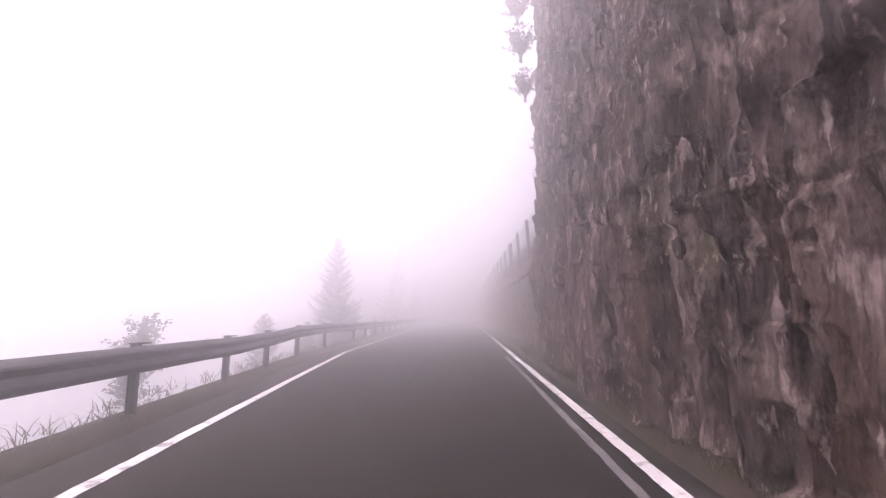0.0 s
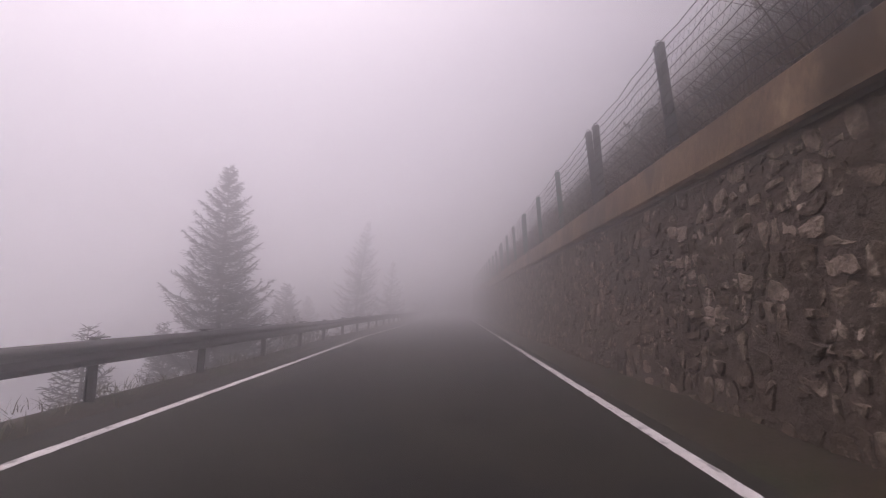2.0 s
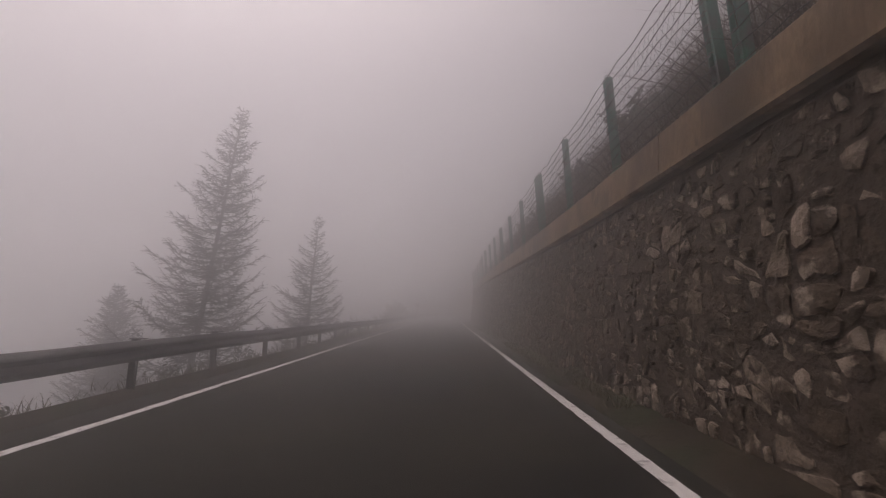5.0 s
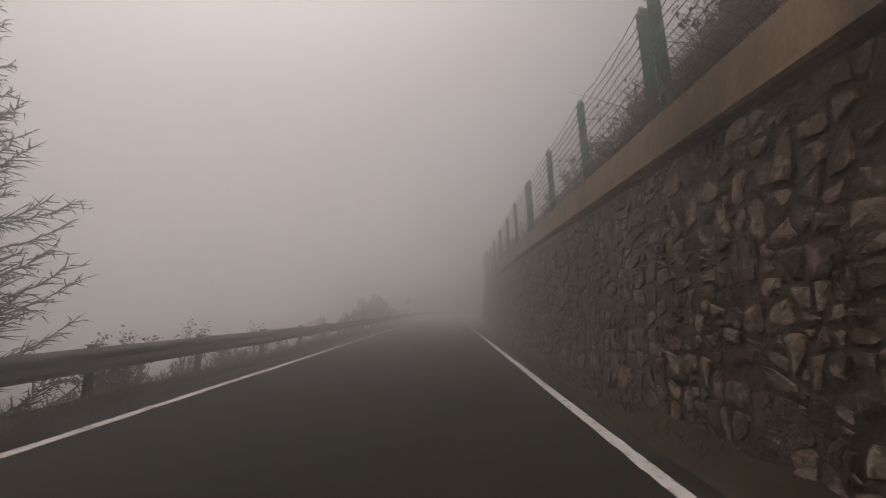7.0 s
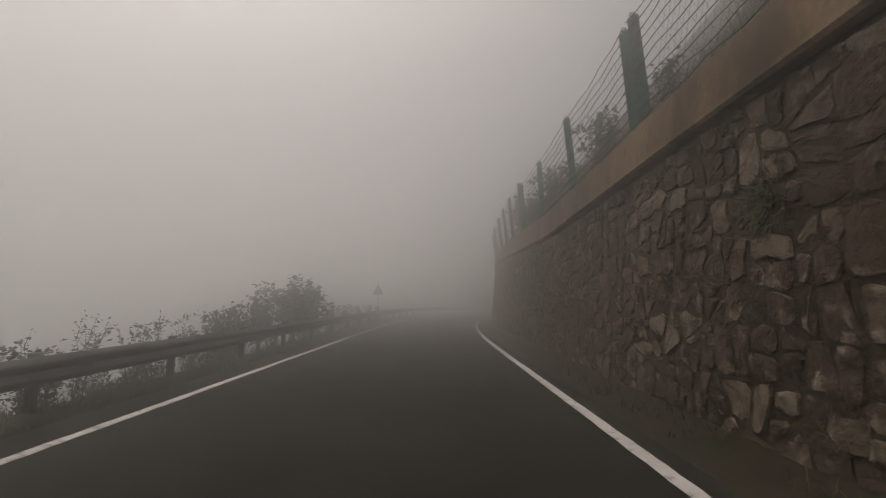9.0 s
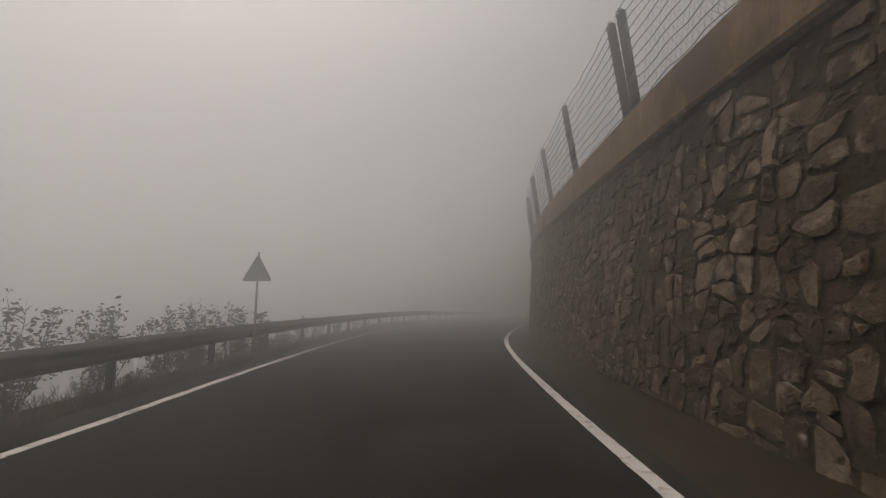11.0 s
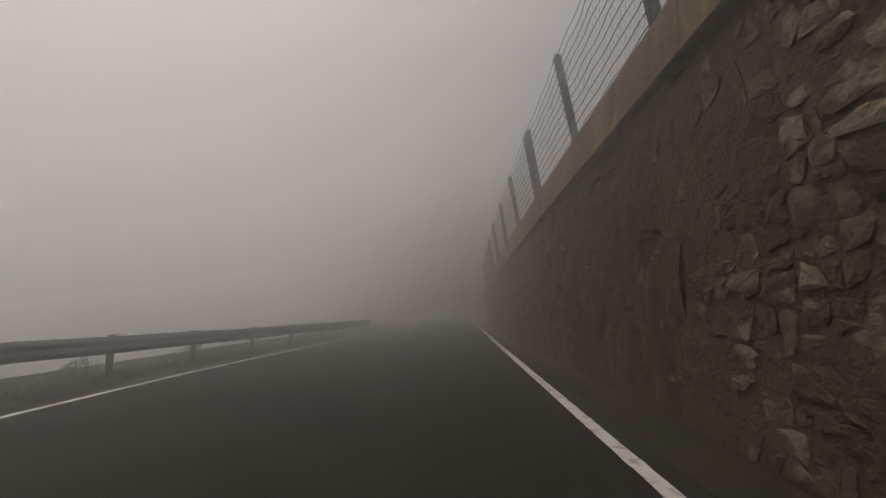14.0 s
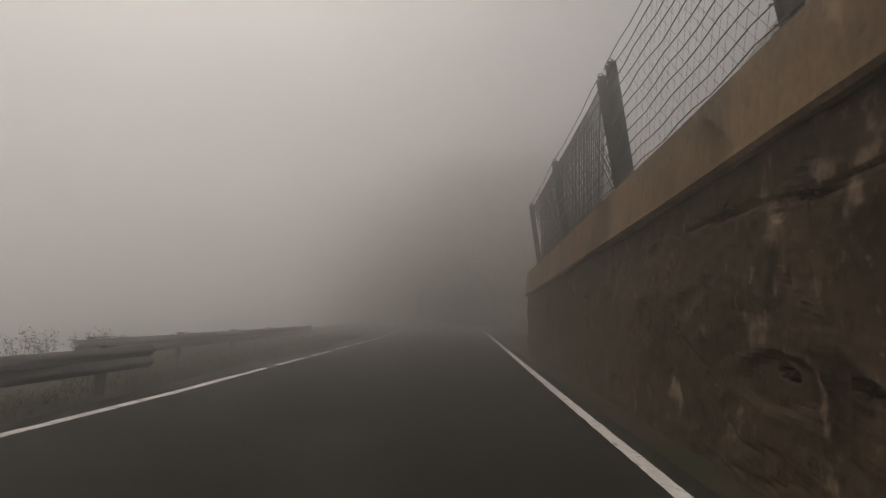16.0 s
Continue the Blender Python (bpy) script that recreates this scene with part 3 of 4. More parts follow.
def i_post(material, parent, s, tall):
    o = part("post", box_mesh(((-0.06, 0.06, -0.06, -0.05, -0.02, tall), (-0.06, 0.06, 0.05, 0.06, -0.02, tall), (-0.006, 0.006, -0.05, 0.05, -0.02, tall))), material, parent)
    o.matrix_basis = Matrix.Translation(fence_place(s, 0)) @ pose(0, 0, 0, 0, 0, -math.degrees(heading(s))) @ pose(0, 0, 0, 0, -math.degrees(math.atan(post_lean(s))) + random.uniform(-1, 1), 0)
    part("base_plate", box_mesh(((-0.1, 0.1, -0.1, 0.1, -0.025, 0.012),)), material, o)
    # the ring on its head, and the clips that hold the strands
    v, f = tube([Vector((0.05 * math.cos(c), 0, tall + 0.02 + 0.05 * math.sin(c))) for c in np.linspace(0, 2 * math.pi, 11)], 0.009)
    mesh_object("ring", v, f, WIRE, o)
    for k in range(11):
        h = 0.06 + (tall - 0.12) * k / 10
        v, f = tube([Vector((-0.085, y, h + z)) for y, z in ((-0.075, -0.01), (-0.03, 0.012), (0.03, -0.008), (0.075, 0.012))], 0.008, 3)
        if "clip" not in CLIPS:
            CLIPS["clip"] = mesh_object("wire_clip", v, f, WIRE, o).data
            CLIPS["h"] = h
        else:
            c = new("wire_clip", CLIPS["clip"])
            c.parent = o
            c.location = (0, 0, h - CLIPS["h"])
    return o


CLIPS = {}
PANELS = [15.35, 24.2, 33.35, 41.8, 50.1, 59.1, 67.8, 76.45, 85.9, 95.4, 105.4, 115.6, 125.3, 137.55, 144.2]
for i in range(len(PANELS) - 1):
    a, b = PANELS[i] + (0.35 if i else 0), PANELS[i + 1]
    late = i >= 13
    green = 1 <= i <= 7
    fence = thing("catch_fence", "steel catch fence panel with %s posts and wavy wire strands" % ("green" if green else "dark grey"), "fence", group="fence panels on the wall")
    spans = {12: 4, 13: 2}.get(i, 3)
    posts = list(np.linspace(a, b, spans + 1))
    tall = 1.8 if i < 3 else 1.72 if i < 8 else 1.86
    for p in posts:
        i_post(GREEN if 26 < p < 88 or 111 < p < 114 else DARK_STEEL, fence, p, tall)
    rnd = random.Random(i)
    for k in range(11):
        h = 0.06 + (tall - 0.12) * k / 10
        ph, am = rnd.uniform(0, 6), rnd.uniform(0.008, 0.03)
        pts = []
        for s in steps(a, b, 0.3):
            near = min(abs(s - p) for p in posts)
            sag = -0.05 * min(1, near / 1.2) * (k / 10) * rnd.uniform(0.6, 1.3)
            pts.append(fence_place(s, h + sag + am * math.sin(s * 6 + ph), -0.07))
        v, f = tube(pts, 0.008, 4)
        mesh_object("wire_strand", v, f, WIRE, fence)
    net = []
    d = 0.14 if not late else 0.05
    for s in np.arange(a, b - tall * 0.5, d):
        for sgn in (1, -1):
            q0, q1 = (s, s + tall * 0.5) if sgn > 0 else (s + tall * 0.5, s)
            net.append(tube([fence_place(q0, 0.03, 0.06), fence_place((q0 + q1) / 2, tall / 2, 0.06 + rnd.uniform(-0.02, 0.02)), fence_place(q1, tall - 0.05, 0.06)], 0.0016 if not late else 0.007, 3))
    v, f = join(net)
    mesh_object("netting", v, f, WIRE, fence, label="fine diagonal wire netting")
stay = thing("fence_stay", "thin steel stay rod from the end post to the rock", "stay rod")
v, f = tube([fence_place(15.3, 1.66), at(14.4, 1.5, 4.9), at(13.5, 1.45, 4.47), at(13.1, 1.6, 4.3)], 0.014, 5)
mesh_object("rod", v, f, WIRE, stay)

# ---- trees and shrubs ----
def spike(verts, faces, a, b, r):
    """A slender three-sided twig from a to b."""
    d = b - a
    u = d.cross(Vector((0.3, 0.5, 1.0)))
    if u.length < 1e-6:
        u = Vector((1, 0, 0))
    u = u.normalized() * r
    w = d.normalized().cross(u)
    n = len(verts)
    verts += [a + u, a - u * 0.5 + w * 0.86, a - u * 0.5 - w * 0.86, b]
    faces += [(n, n + 1, n + 3), (n + 1, n + 2, n + 3), (n + 2, n, n + 3)]


def conifer(s, off, top, tall, spread, seed, dense=1.0, label="", bare=0.1, lean=0.0, group="", taper=0.75):
    rnd = random.Random(seed)
    base = at(s, off, top - tall)
    tree = thing("larch_tree", label, "tree", group=group)
    tree.location = base
    n = 14
    bend = (rnd.uniform(-1, 1) * 0.02 * tall, rnd.uniform(-1, 1) * 0.02 * tall)

    def axis(q):
        return Vector((bend[0] * math.sin(q * 3) + lean * tall * q, bend[1] * math.sin(q * 2.3), tall * q))
    r0 = 0.0078 * tall + 0.03
    v, f = tube([axis(i / n) for i in range(n + 1)], [r0 * (1 - i / n) ** 0.9 + 0.006 for i in range(n + 1)], 9)
    mesh_object("trunk", v, f, BARK, tree, smooth=True)
    verts, faces = [], []
    z = bare * tall
    az = rnd.uniform(0, 6)
    while z < tall * 0.985:
        q = z / tall
        reach = spread * (1 - q) ** taper * (0.55 + 0.45 * min(1, (q - bare) * 6 + 0.35)) + 0.08
        for k in range(rnd.choice((2, 3, 3, 4))):
            az += 2.4 + rnd.uniform(-0.4, 0.4)
            length = reach * rnd.uniform(0.55, 1.2)
            dirn = Vector((math.cos(az), math.sin(az), 0))
            side = Vector((-dirn.y, dirn.x, 0))
            drop = rnd.uniform(0.06, 0.34) * (1 - q) - 0.2 * q
            m = max(3, int(length / 0.3))
            pts = []
            for i in range(m + 1):
                g = i / m
                pts.append(axis(q) + dirn * length * g + Vector((0, 0, length * (-drop * math.sin(g * 2.2) + 0.36 * g ** 3))) + side * 0.06 * length * math.sin(3 * g + az))
            rb = 0.012 + 0.012 * length
            for i in range(m):
                # a tapering limb in short lengths
                a, b = pts[i], pts[i + 1]
                spike(verts, faces, a, b + (b - a) * 0.35, rb * (1 - i / m) + 0.005)
            cnt = int(length * 24 * dense) + 2
            for i in range(cnt):
                g = (i + rnd.random()) / cnt
                g = 0.1 + 0.9 * g
                j = min(m - 1, int(g * m))
                p = pts[j].lerp(pts[j + 1], g * m - j)
                sg = 1 if i % 2 else -1
                tl = (0.14 + 0.36 * (1 - abs(g - 0.45))) * rnd.uniform(0.5, 1.25) * min(1.0, 0.35 + length * 0.4)
                d = (dirn * rnd.uniform(0.35, 0.9) + side * sg * rnd.uniform(0.4, 1.0) + Vector((0, 0, rnd.uniform(-0.85, 0.25) + 0.75 * g))).normalized()
                tip = p + d * tl
                spike(verts, faces, p, tip, 0.015)
                for _ in range(1 if dense < 1.0 else 2):
                    c = p.lerp(tip, rnd.uniform(0.25, 0.9))
                    spike(verts, faces, c, c + (d + Vector((rnd.uniform(-1, 1), rnd.uniform(-1, 1), rnd.uniform(-0.9, 0.5)))).normalized() * tl * 0.5, 0.011)
        z += rnd.uniform(0.10, 0.2) * (0.8 + 0.03 * tall) / min(1.3, dense)
    mesh_object("crown", verts, faces, TWIG, tree)
    return tree


def shrub_mesh(name, tall, spread, stems, leaves, seed, leaf, label):
    """A loose shrub: bent stems, side twigs and small folded leaves."""
    rnd = random.Random(seed)
    ob = thing(name, label, "shrub", group="shrubs beside the road")
    sv, sf, lv, lf = [], [], [], []
    tips = []
    for _ in range(stems):
        az, out = rnd.uniform(0, 6.28), rnd.uniform(0.1, 1.0) * spread
        h = tall * rnd.uniform(0.55, 1.0) * (1 - 0.25 * out / max(spread, 0.01))
        p = Vector((rnd.uniform(-.1, .1), rnd.uniform(-.1, .1), -0.5))
        m = 6
        for i in range(m):
            g = (i + 1) / m
            q = Vector((math.cos(az) * out * g ** 1.3 + rnd.uniform(-.04, .04), math.sin(az) * out * g ** 1.3 + rnd.uniform(-.04, .04), (h + 0.5) * g - 0.5))
            spike(sv, sf, p, q + (q - p) * 0.3, 0.016 * (1 - g) + 0.006)
            if i > 1:
                for _ in range(4):
                    c = p.lerp(q, rnd.random())
                    e = c + Vector((rnd.uniform(-1, 1), rnd.uniform(-1, 1), rnd.uniform(0, 1.3))).normalized() * rnd.uniform(0.12, 0.34) * (0.5 + tall * 0.3)
                    spike(sv, sf, c, e, 0.006)
                    tips.append((c, e))
            p = q
    for _ in range(leaves):
        c, e = rnd.choice(tips)
        o = c.lerp(e, rnd.uniform(0.3, 1.1)) + Vector((rnd.gauss(0, .03), rnd.gauss(0, .03), rnd.gauss(0, .03)))
        u = Vector((rnd.gauss(0, 1), rnd.gauss(0, 1), rnd.gauss(0, 0.6))).normalized()
        w = u.cross(Vector((rnd.gauss(0, 1), rnd.gauss(0, 1), rnd.gauss(0, 1)))).normalized()
        a = leaf * rnd.uniform(0.6, 1.3)
        n = len(lv)
        up = u.cross(w) * a * 0.12
        lv += [o - u * a, o + w * a * 0.5 + up, o + u * a, o - w * a * 0.5 + up]
        lf += [(n, n + 1, n + 2), (n, n + 2, n + 3)]
    mesh_object("branchwork", sv, sf, TWIG, ob)
    if leaves:
        mesh_object("foliage", lv, lf, LEAF, ob)
    return ob


def small_spruces():
    conifer(25.6, -11.4, 0.9, 5.0, 1.2, 21, 1.2, "young conifer standing below the guardrail", group="young conifers on the slope")
    conifer(23.6, -13.1, 1.36, 4.5, 1.4, 22, 1.3, "young conifer standing below the guardrail", group="young conifers on the slope")
    conifer(31.5, -13.6, 0.75, 4.5, 1.3, 23, 1.3, "young conifer standing below the guardrail", group="young conifers on the slope")
    conifer(33.8, -11.5, 2.25, 7.0, 2.0, 24, 1.2, "dense young conifer on the steep slope", group="young conifers on the slope")
    conifer(41.8, -12.9, 2.95, 6.4, 2.1, 25, 1.4, "dense young conifer on the steep slope", group="young conifers on the slope")
    conifer(57.0, -16.8, 2.6, 8.0, 2.2, 26, 1.2, "young conifer standing far down the slope", group="young conifers on the slope")
    conifer(49.5, -15.5, 1.3, 6.0, 1.8, 27, 1.2, "young conifer standing far down the slope", group="young conifers on the slope")
    conifer(60.5, -19.5, 2.7, 8.5, 2.1, 28, 1.1, "young conifer standing far down the slope", group="young conifers on the slope")


conifer(31.9, -11.6, 7.5, 11.0, 2.75, 11, 1.6, "bushy dark conifer rising beside the guardrail", 0.12, group="tall conifers", taper=0.82)
conifer(54.0, -11.65, 9.75, 12.7, 3.3, 12, 1.02, "tall sparse larch with drooping bare branches", 0.16, lean=0.118, group="tall conifers", taper=0.9)
conifer(59.2, -8.9, 6.45, 9.0, 3.1, 13, 0.98, "bare larch with long spreading lower branches", 0.2, lean=0.055, group="tall conifers", taper=1.1)
small_spruces()
conifer(99.9, -7.6, 1.25, 1.9, 0.1, 51, 1.6, "knee-high larch seedling behind the guardrail", 0.02, group="larch seedlings", taper=0.45)
conifer(100.1, -7.15, 1.2, 1.7, 0.1, 52, 1.6, "knee-high larch seedling behind the guardrail", 0.02, group="larch seedlings", taper=0.45)

# the shrubs: a few kinds, set out again and again with turns and sizes of their own
kinds = [shrub_mesh("shrub", 1.5, 0.75, 12, 800, 31, 0.045, "loose brown-green shrub with small leaves"),
         shrub_mesh("shrub", 1.0, 0.7, 14, 900, 32, 0.04, "low brown-green shrub with small leaves"),
         shrub_mesh("shrub", 1.7, 0.5, 8, 260, 33, 0.04, "thin twiggy shrub with few leaves"),
         shrub_mesh("shrub", 1.9, 1.2, 22, 3000, 34, 0.06, "rounded dense dark green bush")]
kinds[0].matrix_basis = Matrix.Translation(at(97.6, -7.9, -0.2))
kinds[1].matrix_basis = Matrix.Translation(at(76.5, -7.3, -0.1))
kinds[2].matrix_basis = Matrix.Translation(at(99.4, -7.5, -0.1))
kinds[3].matrix_basis = Matrix.Translation(at(87.5, -7.75, 0.4)) @ Matrix.Diagonal((1.5, 1.6, 1.15, 1))


def shrub(kind, s, off, z, size):
    k = kinds[kind]
    o = copy_thing(k, Matrix.Translation(at(s, off, z)) @ pose(0, 0, 0, 0, 0, (s * 77) % 360))
    o.scale = (size, size, size)
    return o


for kind, s, off, z, size in ((3, 88.6, -7.6, 0.2, 1.2), (3, 85.6, -8.2, 0.0, 1.0), (3, 84.4, -8.5, -0.3, 0.85), (3, 90.4, -8.4, -0.3, 0.9), (0, 82.2, -7.6, -0.1, 0.98), (0, 81.2, -7.5, -0.2, 1.0), (0, 83.0, -7.8, -0.1, 1.0), (0, 79.2, -7.5, -0.2, 0.92), (2, 77.6, -7.6, -0.2, 0.9), (0, 74.8, -8.0, -0.3, 0.9),
                              (1, 72.5, -7.4, -0.3, 0.9), (2, 66.5, -7.4, -0.4, 0.9), (1, 68.6, -7.5, -0.3, 0.8), (1, 64.4, -7.3, -0.3, 0.9), (2, 63.2, -7.5, -0.2, 0.85), (1, 61.2, -7.6, -0.2, 1.0),
                              (0, 62.2, -7.9, -0.3, 0.85), (1, 54.6, -8.0, -0.6, 1.0), (1, 51.5, -8.2, -0.7, 1.0), (1, 48.2, -8.4, -0.9, 1.0), (1, 44.0, -8.2, -0.9, 1.0),
                              (0, 96.4, -8.2, -0.1, 1.05), (0, 100.0, -9.0, -0.5, 1.35), (2, 98.5, -7.8, -0.1, 1.0), (0, 95.2, -8.5, -0.1, 1.1), (2, 101.2, -7.7, -0.3, 0.8), (1, 100.6, -7.8, -0.2, 0.8), (1, 103.0, -8.0, -0.2, 0.8),
                              (2, 104.5, -8.2, -0.3, 0.9), (2, 106.8, -8.6, -0.3, 0.9), (1, 109.0, -9.0, -0.3, 0.8), (2, 111.5, -9.2, -0.3, 0.8), (1, 114.0, -9.8, -0.3, 0.75), (1, 117.0, -10.2, -0.35, 0.75),
                              (1, 120.5, -10.4, -0.35, 0.75), (1, 124.0, -10.2, -0.3, 0.7), (1, 128.0, -10.0, -0.3, 0.7), (2, 139.9, -10.3, -0.5, 0.8), (2, 140.5, -10.4, -0.5, 0.78), (2, 141.0, -10.2, -0.5, 0.75), (2, 141.4, -10.1, -0.4, 0.72), (0, 141.7, -10.2, -0.5, 0.75), (2, 141.9, -10.4, -0.4, 0.6),
                              (1, 132.0, -9.8, -0.3, 0.7), (1, 12.0, -9.8, -1.9, 1.1), (0, 31.0, -8.4, -0.55, 1.0), (2, 32.2, -8.5, -0.6, 1.05), (0, 33.6, -8.6, -0.7, 1.0), (1, 35.4, -8.5, -0.5, 1.1), (1, 8.5, -9.5, -2.0, 1.1), (0, 17.5, -11.0, -2.3, 1.0), (1, 91.0, -7.9, -0.2, 0.9), (0, 93.2, -8.0, -0.2, 0.9)):
    shrub(kind, s, off, z, size)
# low tufts under and behind the guardrail
tuft_rnd = random.Random(41)
for _ in range(56):
    s = tuft_rnd.uniform(60, 118)
    shrub(tuft_rnd.choice((1, 1, 2, 0)), s, rail_off(s) - tuft_rnd.uniform(0.35, 1.0), -0.12, tuft_rnd.uniform(0.26, 0.46))
# the slope above the wall
for kind, s, off, dz, size in ((3, 46.0, 2.3, 0.1, 0.55), (1, 48.6, 2.2, 0.0, 0.9), (3, 50.6, 2.6, 0.0, 0.55), (1, 52.6, 2.2, 0.0, 0.9), (3, 55.0, 2.6, 0.1, 0.5), (1, 57.2, 2.2, 0.0, 0.85), (3, 59.2, 2.6, 0.0, 0.55),
                               (1, 61.5, 2.2, 0.0, 0.9), (1, 64.0, 2.3, 0.0, 0.9), (0, 66.4, 2.5, 0.0, 0.7), (1, 69.0, 2.4, 0.0, 0.8), (1, 73.0, 2.4, 0.0, 0.8), (0, 22.0, 4.2, 0.0, 0.9), (1, 26.0, 3.6, 0.0, 0.9),
                               (3, 19.0, 4.6, 0.0, 0.7), (1, 31.0, 3.2, 0.0, 0.8), (1, 36.0, 3.0, 0.0, 0.8), (1, 40.5, 2.6, 0.0, 0.8), (1, 77.5, 2.5, 0.0, 0.8), (3, 80.4, 2.5, 0.0, 0.6), (1, 83.0, 2.5, 0.0, 0.9), (3, 85.2, 2.5, 0.0, 0.65), (1, 87.4, 2.4, 0.0, 0.9), (3, 89.0, 2.5, 0.0, 0.65), (3, 91.0, 2.7, 0.0, 0.6), (1, 92.6, 2.6, 0.0, 0.8)):
    shrub(kind, s, off - 0.2, ground_z(s, off - 0.2) - 0.05 + dz, size * 1.45)
# low growth close behind the fence
bank_rnd = random.Random(43)
for k in range(46):
    s = 22 + k * 0.95 + bank_rnd.uniform(-0.3, 0.3)
    off = wall_foot(s) + wall_lean(s) + bank_rnd.uniform(0.6, 1.3)
    shrub(bank_rnd.choice((1, 1, 3, 0)), s, off, ground_z(s, off) - 0.1, bank_rnd.uniform(0.35, 0.7))
# weeds at the foot of the wall
for _ in range(26):
    s = bank_rnd.choice((bank_rnd.uniform(12.9, 16.5), bank_rnd.uniform(13.2, 15.2), bank_rnd.uniform(46, 54)))
    shrub(bank_rnd.choice((1, 1, 2)), s, bank_rnd.uniform(0.6, 0.95) + (0.3 if s < 15 else 0), 0.05, bank_rnd.uniform(0.2, 0.36))
# shrubs that hang from the cliff
for kind, s, off, z, size in ((3, 12.2, 0.35, 8.2, 0.5), (3, 12.0, 0.85, 5.2, 0.38), (3, 12.1, 0.8, 6.2, 0.38), (3, 12.2, 0.25, 9.6, 0.6), (3, 12.0, 0.15, 10.8, 0.6), (1, 14.2, 1.75, 3.45, 0.62),
                              (3, 12.0, 0.9, 4.3, 0.28), (3, 12.1, 0.9, 4.75, 0.3), (1, 13.4, 1.6, 3.4, 0.5), (3, 12.2, 0.9, 3.7, 0.2), (1, 13.0, 1.5, 3.9, 0.35)):
    shrub(kind, s, off, z, size)


def broadleaf(s, off, top, tall):
    """A small broadleaved tree with an airy crown."""
    rnd = random.Random(77)
    t = thing("rowan_tree", "small broadleaved tree with an airy crown below the road", "tree")
    t.location = at(s, off, top - tall)
    v, f = tube([Vector((0.05 * math.sin(i), 0.04 * i * 0.3, tall * 0.85 * i / 8)) for i in range(9)], [0.07 * (1 - i / 8.5) + 0.01 for i in range(9)], 8)
    mesh_object("trunk", v, f, BARK, t, smooth=True)
    sv, sf, lv, lf = [], [], [], []
    for i in range(60):
        g = rnd.uniform(0.35, 0.95)
        az = i * 2.4
        a = Vector((0, 0.1 * g, tall * 0.85 * g))
        b = a + Vector((math.cos(az), math.sin(az), 0.75)) * rnd.uniform(0.5, 1.2) * (1.35 - g * 0.85)
        spike(sv, sf, a, b, 0.016)
        for _ in range(7):
            c = a.lerp(b, rnd.uniform(0.3, 1))
            e = c + Vector((rnd.uniform(-1, 1), rnd.uniform(-1, 1), rnd.uniform(-.3, 1))).normalized() * rnd.uniform(0.15, 0.4)
            spike(sv, sf, c, e, 0.008)
            for _ in range(7):
                o = c.lerp(e, rnd.uniform(0.3, 1.15)) + Vector((rnd.gauss(0, .05), rnd.gauss(0, .05), rnd.gauss(0, .05)))
                u = Vector((rnd.gauss(0, 1), rnd.gauss(0, 1), rnd.gauss(0, .6))).normalized()
                w = u.cross(Vector((rnd.gauss(0, 1), rnd.gauss(0, 1), 1))).normalized()
                n = len(lv)
                lv += [o - u * 0.075, o + w * 0.038, o + u * 0.075, o - w * 0.038]
                lf += [(n, n + 1, n + 2), (n, n + 2, n + 3)]
    mesh_object("branchwork", sv, sf, TWIG, t)
    mesh_object("crown", lv, lf, LEAF, t)


broadleaf(13.5, -12.5, 2.15, 6.0)


# ---- grass ----
def grass(name, spots, label, tall, material=GRASS, wide=0.006):
    rnd = random.Random(5)
    v, f = [], []
    for p in spots:
        for _ in range(9):
            a = p + Vector((rnd.gauss(0, 0.07), rnd.gauss(0, 0.07), -0.02))
            h = tall * rnd.uniform(0.4, 1.2)
            d = Vector((rnd.gauss(0, 0.4), rnd.gauss(0, 0.4), 1)) * h
            u = Vector((rnd.gauss(0, 1), rnd.gauss(0, 1), 0)).normalized() * wide
            n = len(v)
            v += [a - u, a + u, a + d * 0.6 + u * 0.7, a + d * 0.6 - u * 0.7, a + d + Vector((d.x, d.y, -0.1 * h)) * 0.5]
            f += [(n, n + 1, n + 2, n + 3), (n + 3, n + 2, n + 4)]
    return mesh_object(name, v, f, material, kind="stuff", category="grass", label=label)


rnd = random.Random(8)
spots = []
for _ in range(900):
    s = rnd.uniform(-10, 150)
    spots.append(at(s, rail_off(s) - rnd.uniform(-0.15, 0.9), 0.03 if rnd.random() < 0.6 else -0.05))
for _ in range(1300):
    s = rnd.uniform(55, 150)
    d = rnd.uniform(0.1, 2.6)
    spots.append(at(s, rail_off(s) - 0.4 - d, ground_z(s, rail_off(s) - 0.4 - d) + 0.02))
for _ in range(1800):
    s = rnd.uniform(58, 150)
    spots.append(at(s, -(width(s) + rnd.uniform(0.8, 1.5)), 0.0))
grass("shoulder_grass", spots, "short dry grass under and behind the guardrail", 0.22)
spots = []
for _ in range(1500):
    s = rnd.choice((rnd.uniform(0, 16), rnd.uniform(9, 15), rnd.uniform(44, 56), rnd.uniform(58, 80), rnd.gauss(51, 1.2), rnd.gauss(14, 1), rnd.gauss(10, 1)))
    o = rnd.uniform(0.55, 1.0)
    spots.append(at(s, o, 0.05))
grass("wall_foot_grass", spots, "green-yellow weeds along the foot of the wall", 0.16)
spots = []
for _ in range(4200):
    s = rnd.uniform(15, 110)
    o = wall_foot(s) + wall_lean(s) + 0.5 + rnd.uniform(0, 1.8)
    spots.append(at(s, o, ground_z(s, o)))
grass("bank_grass", spots, "brown grass on the bank above the wall", 0.5)
spots = []
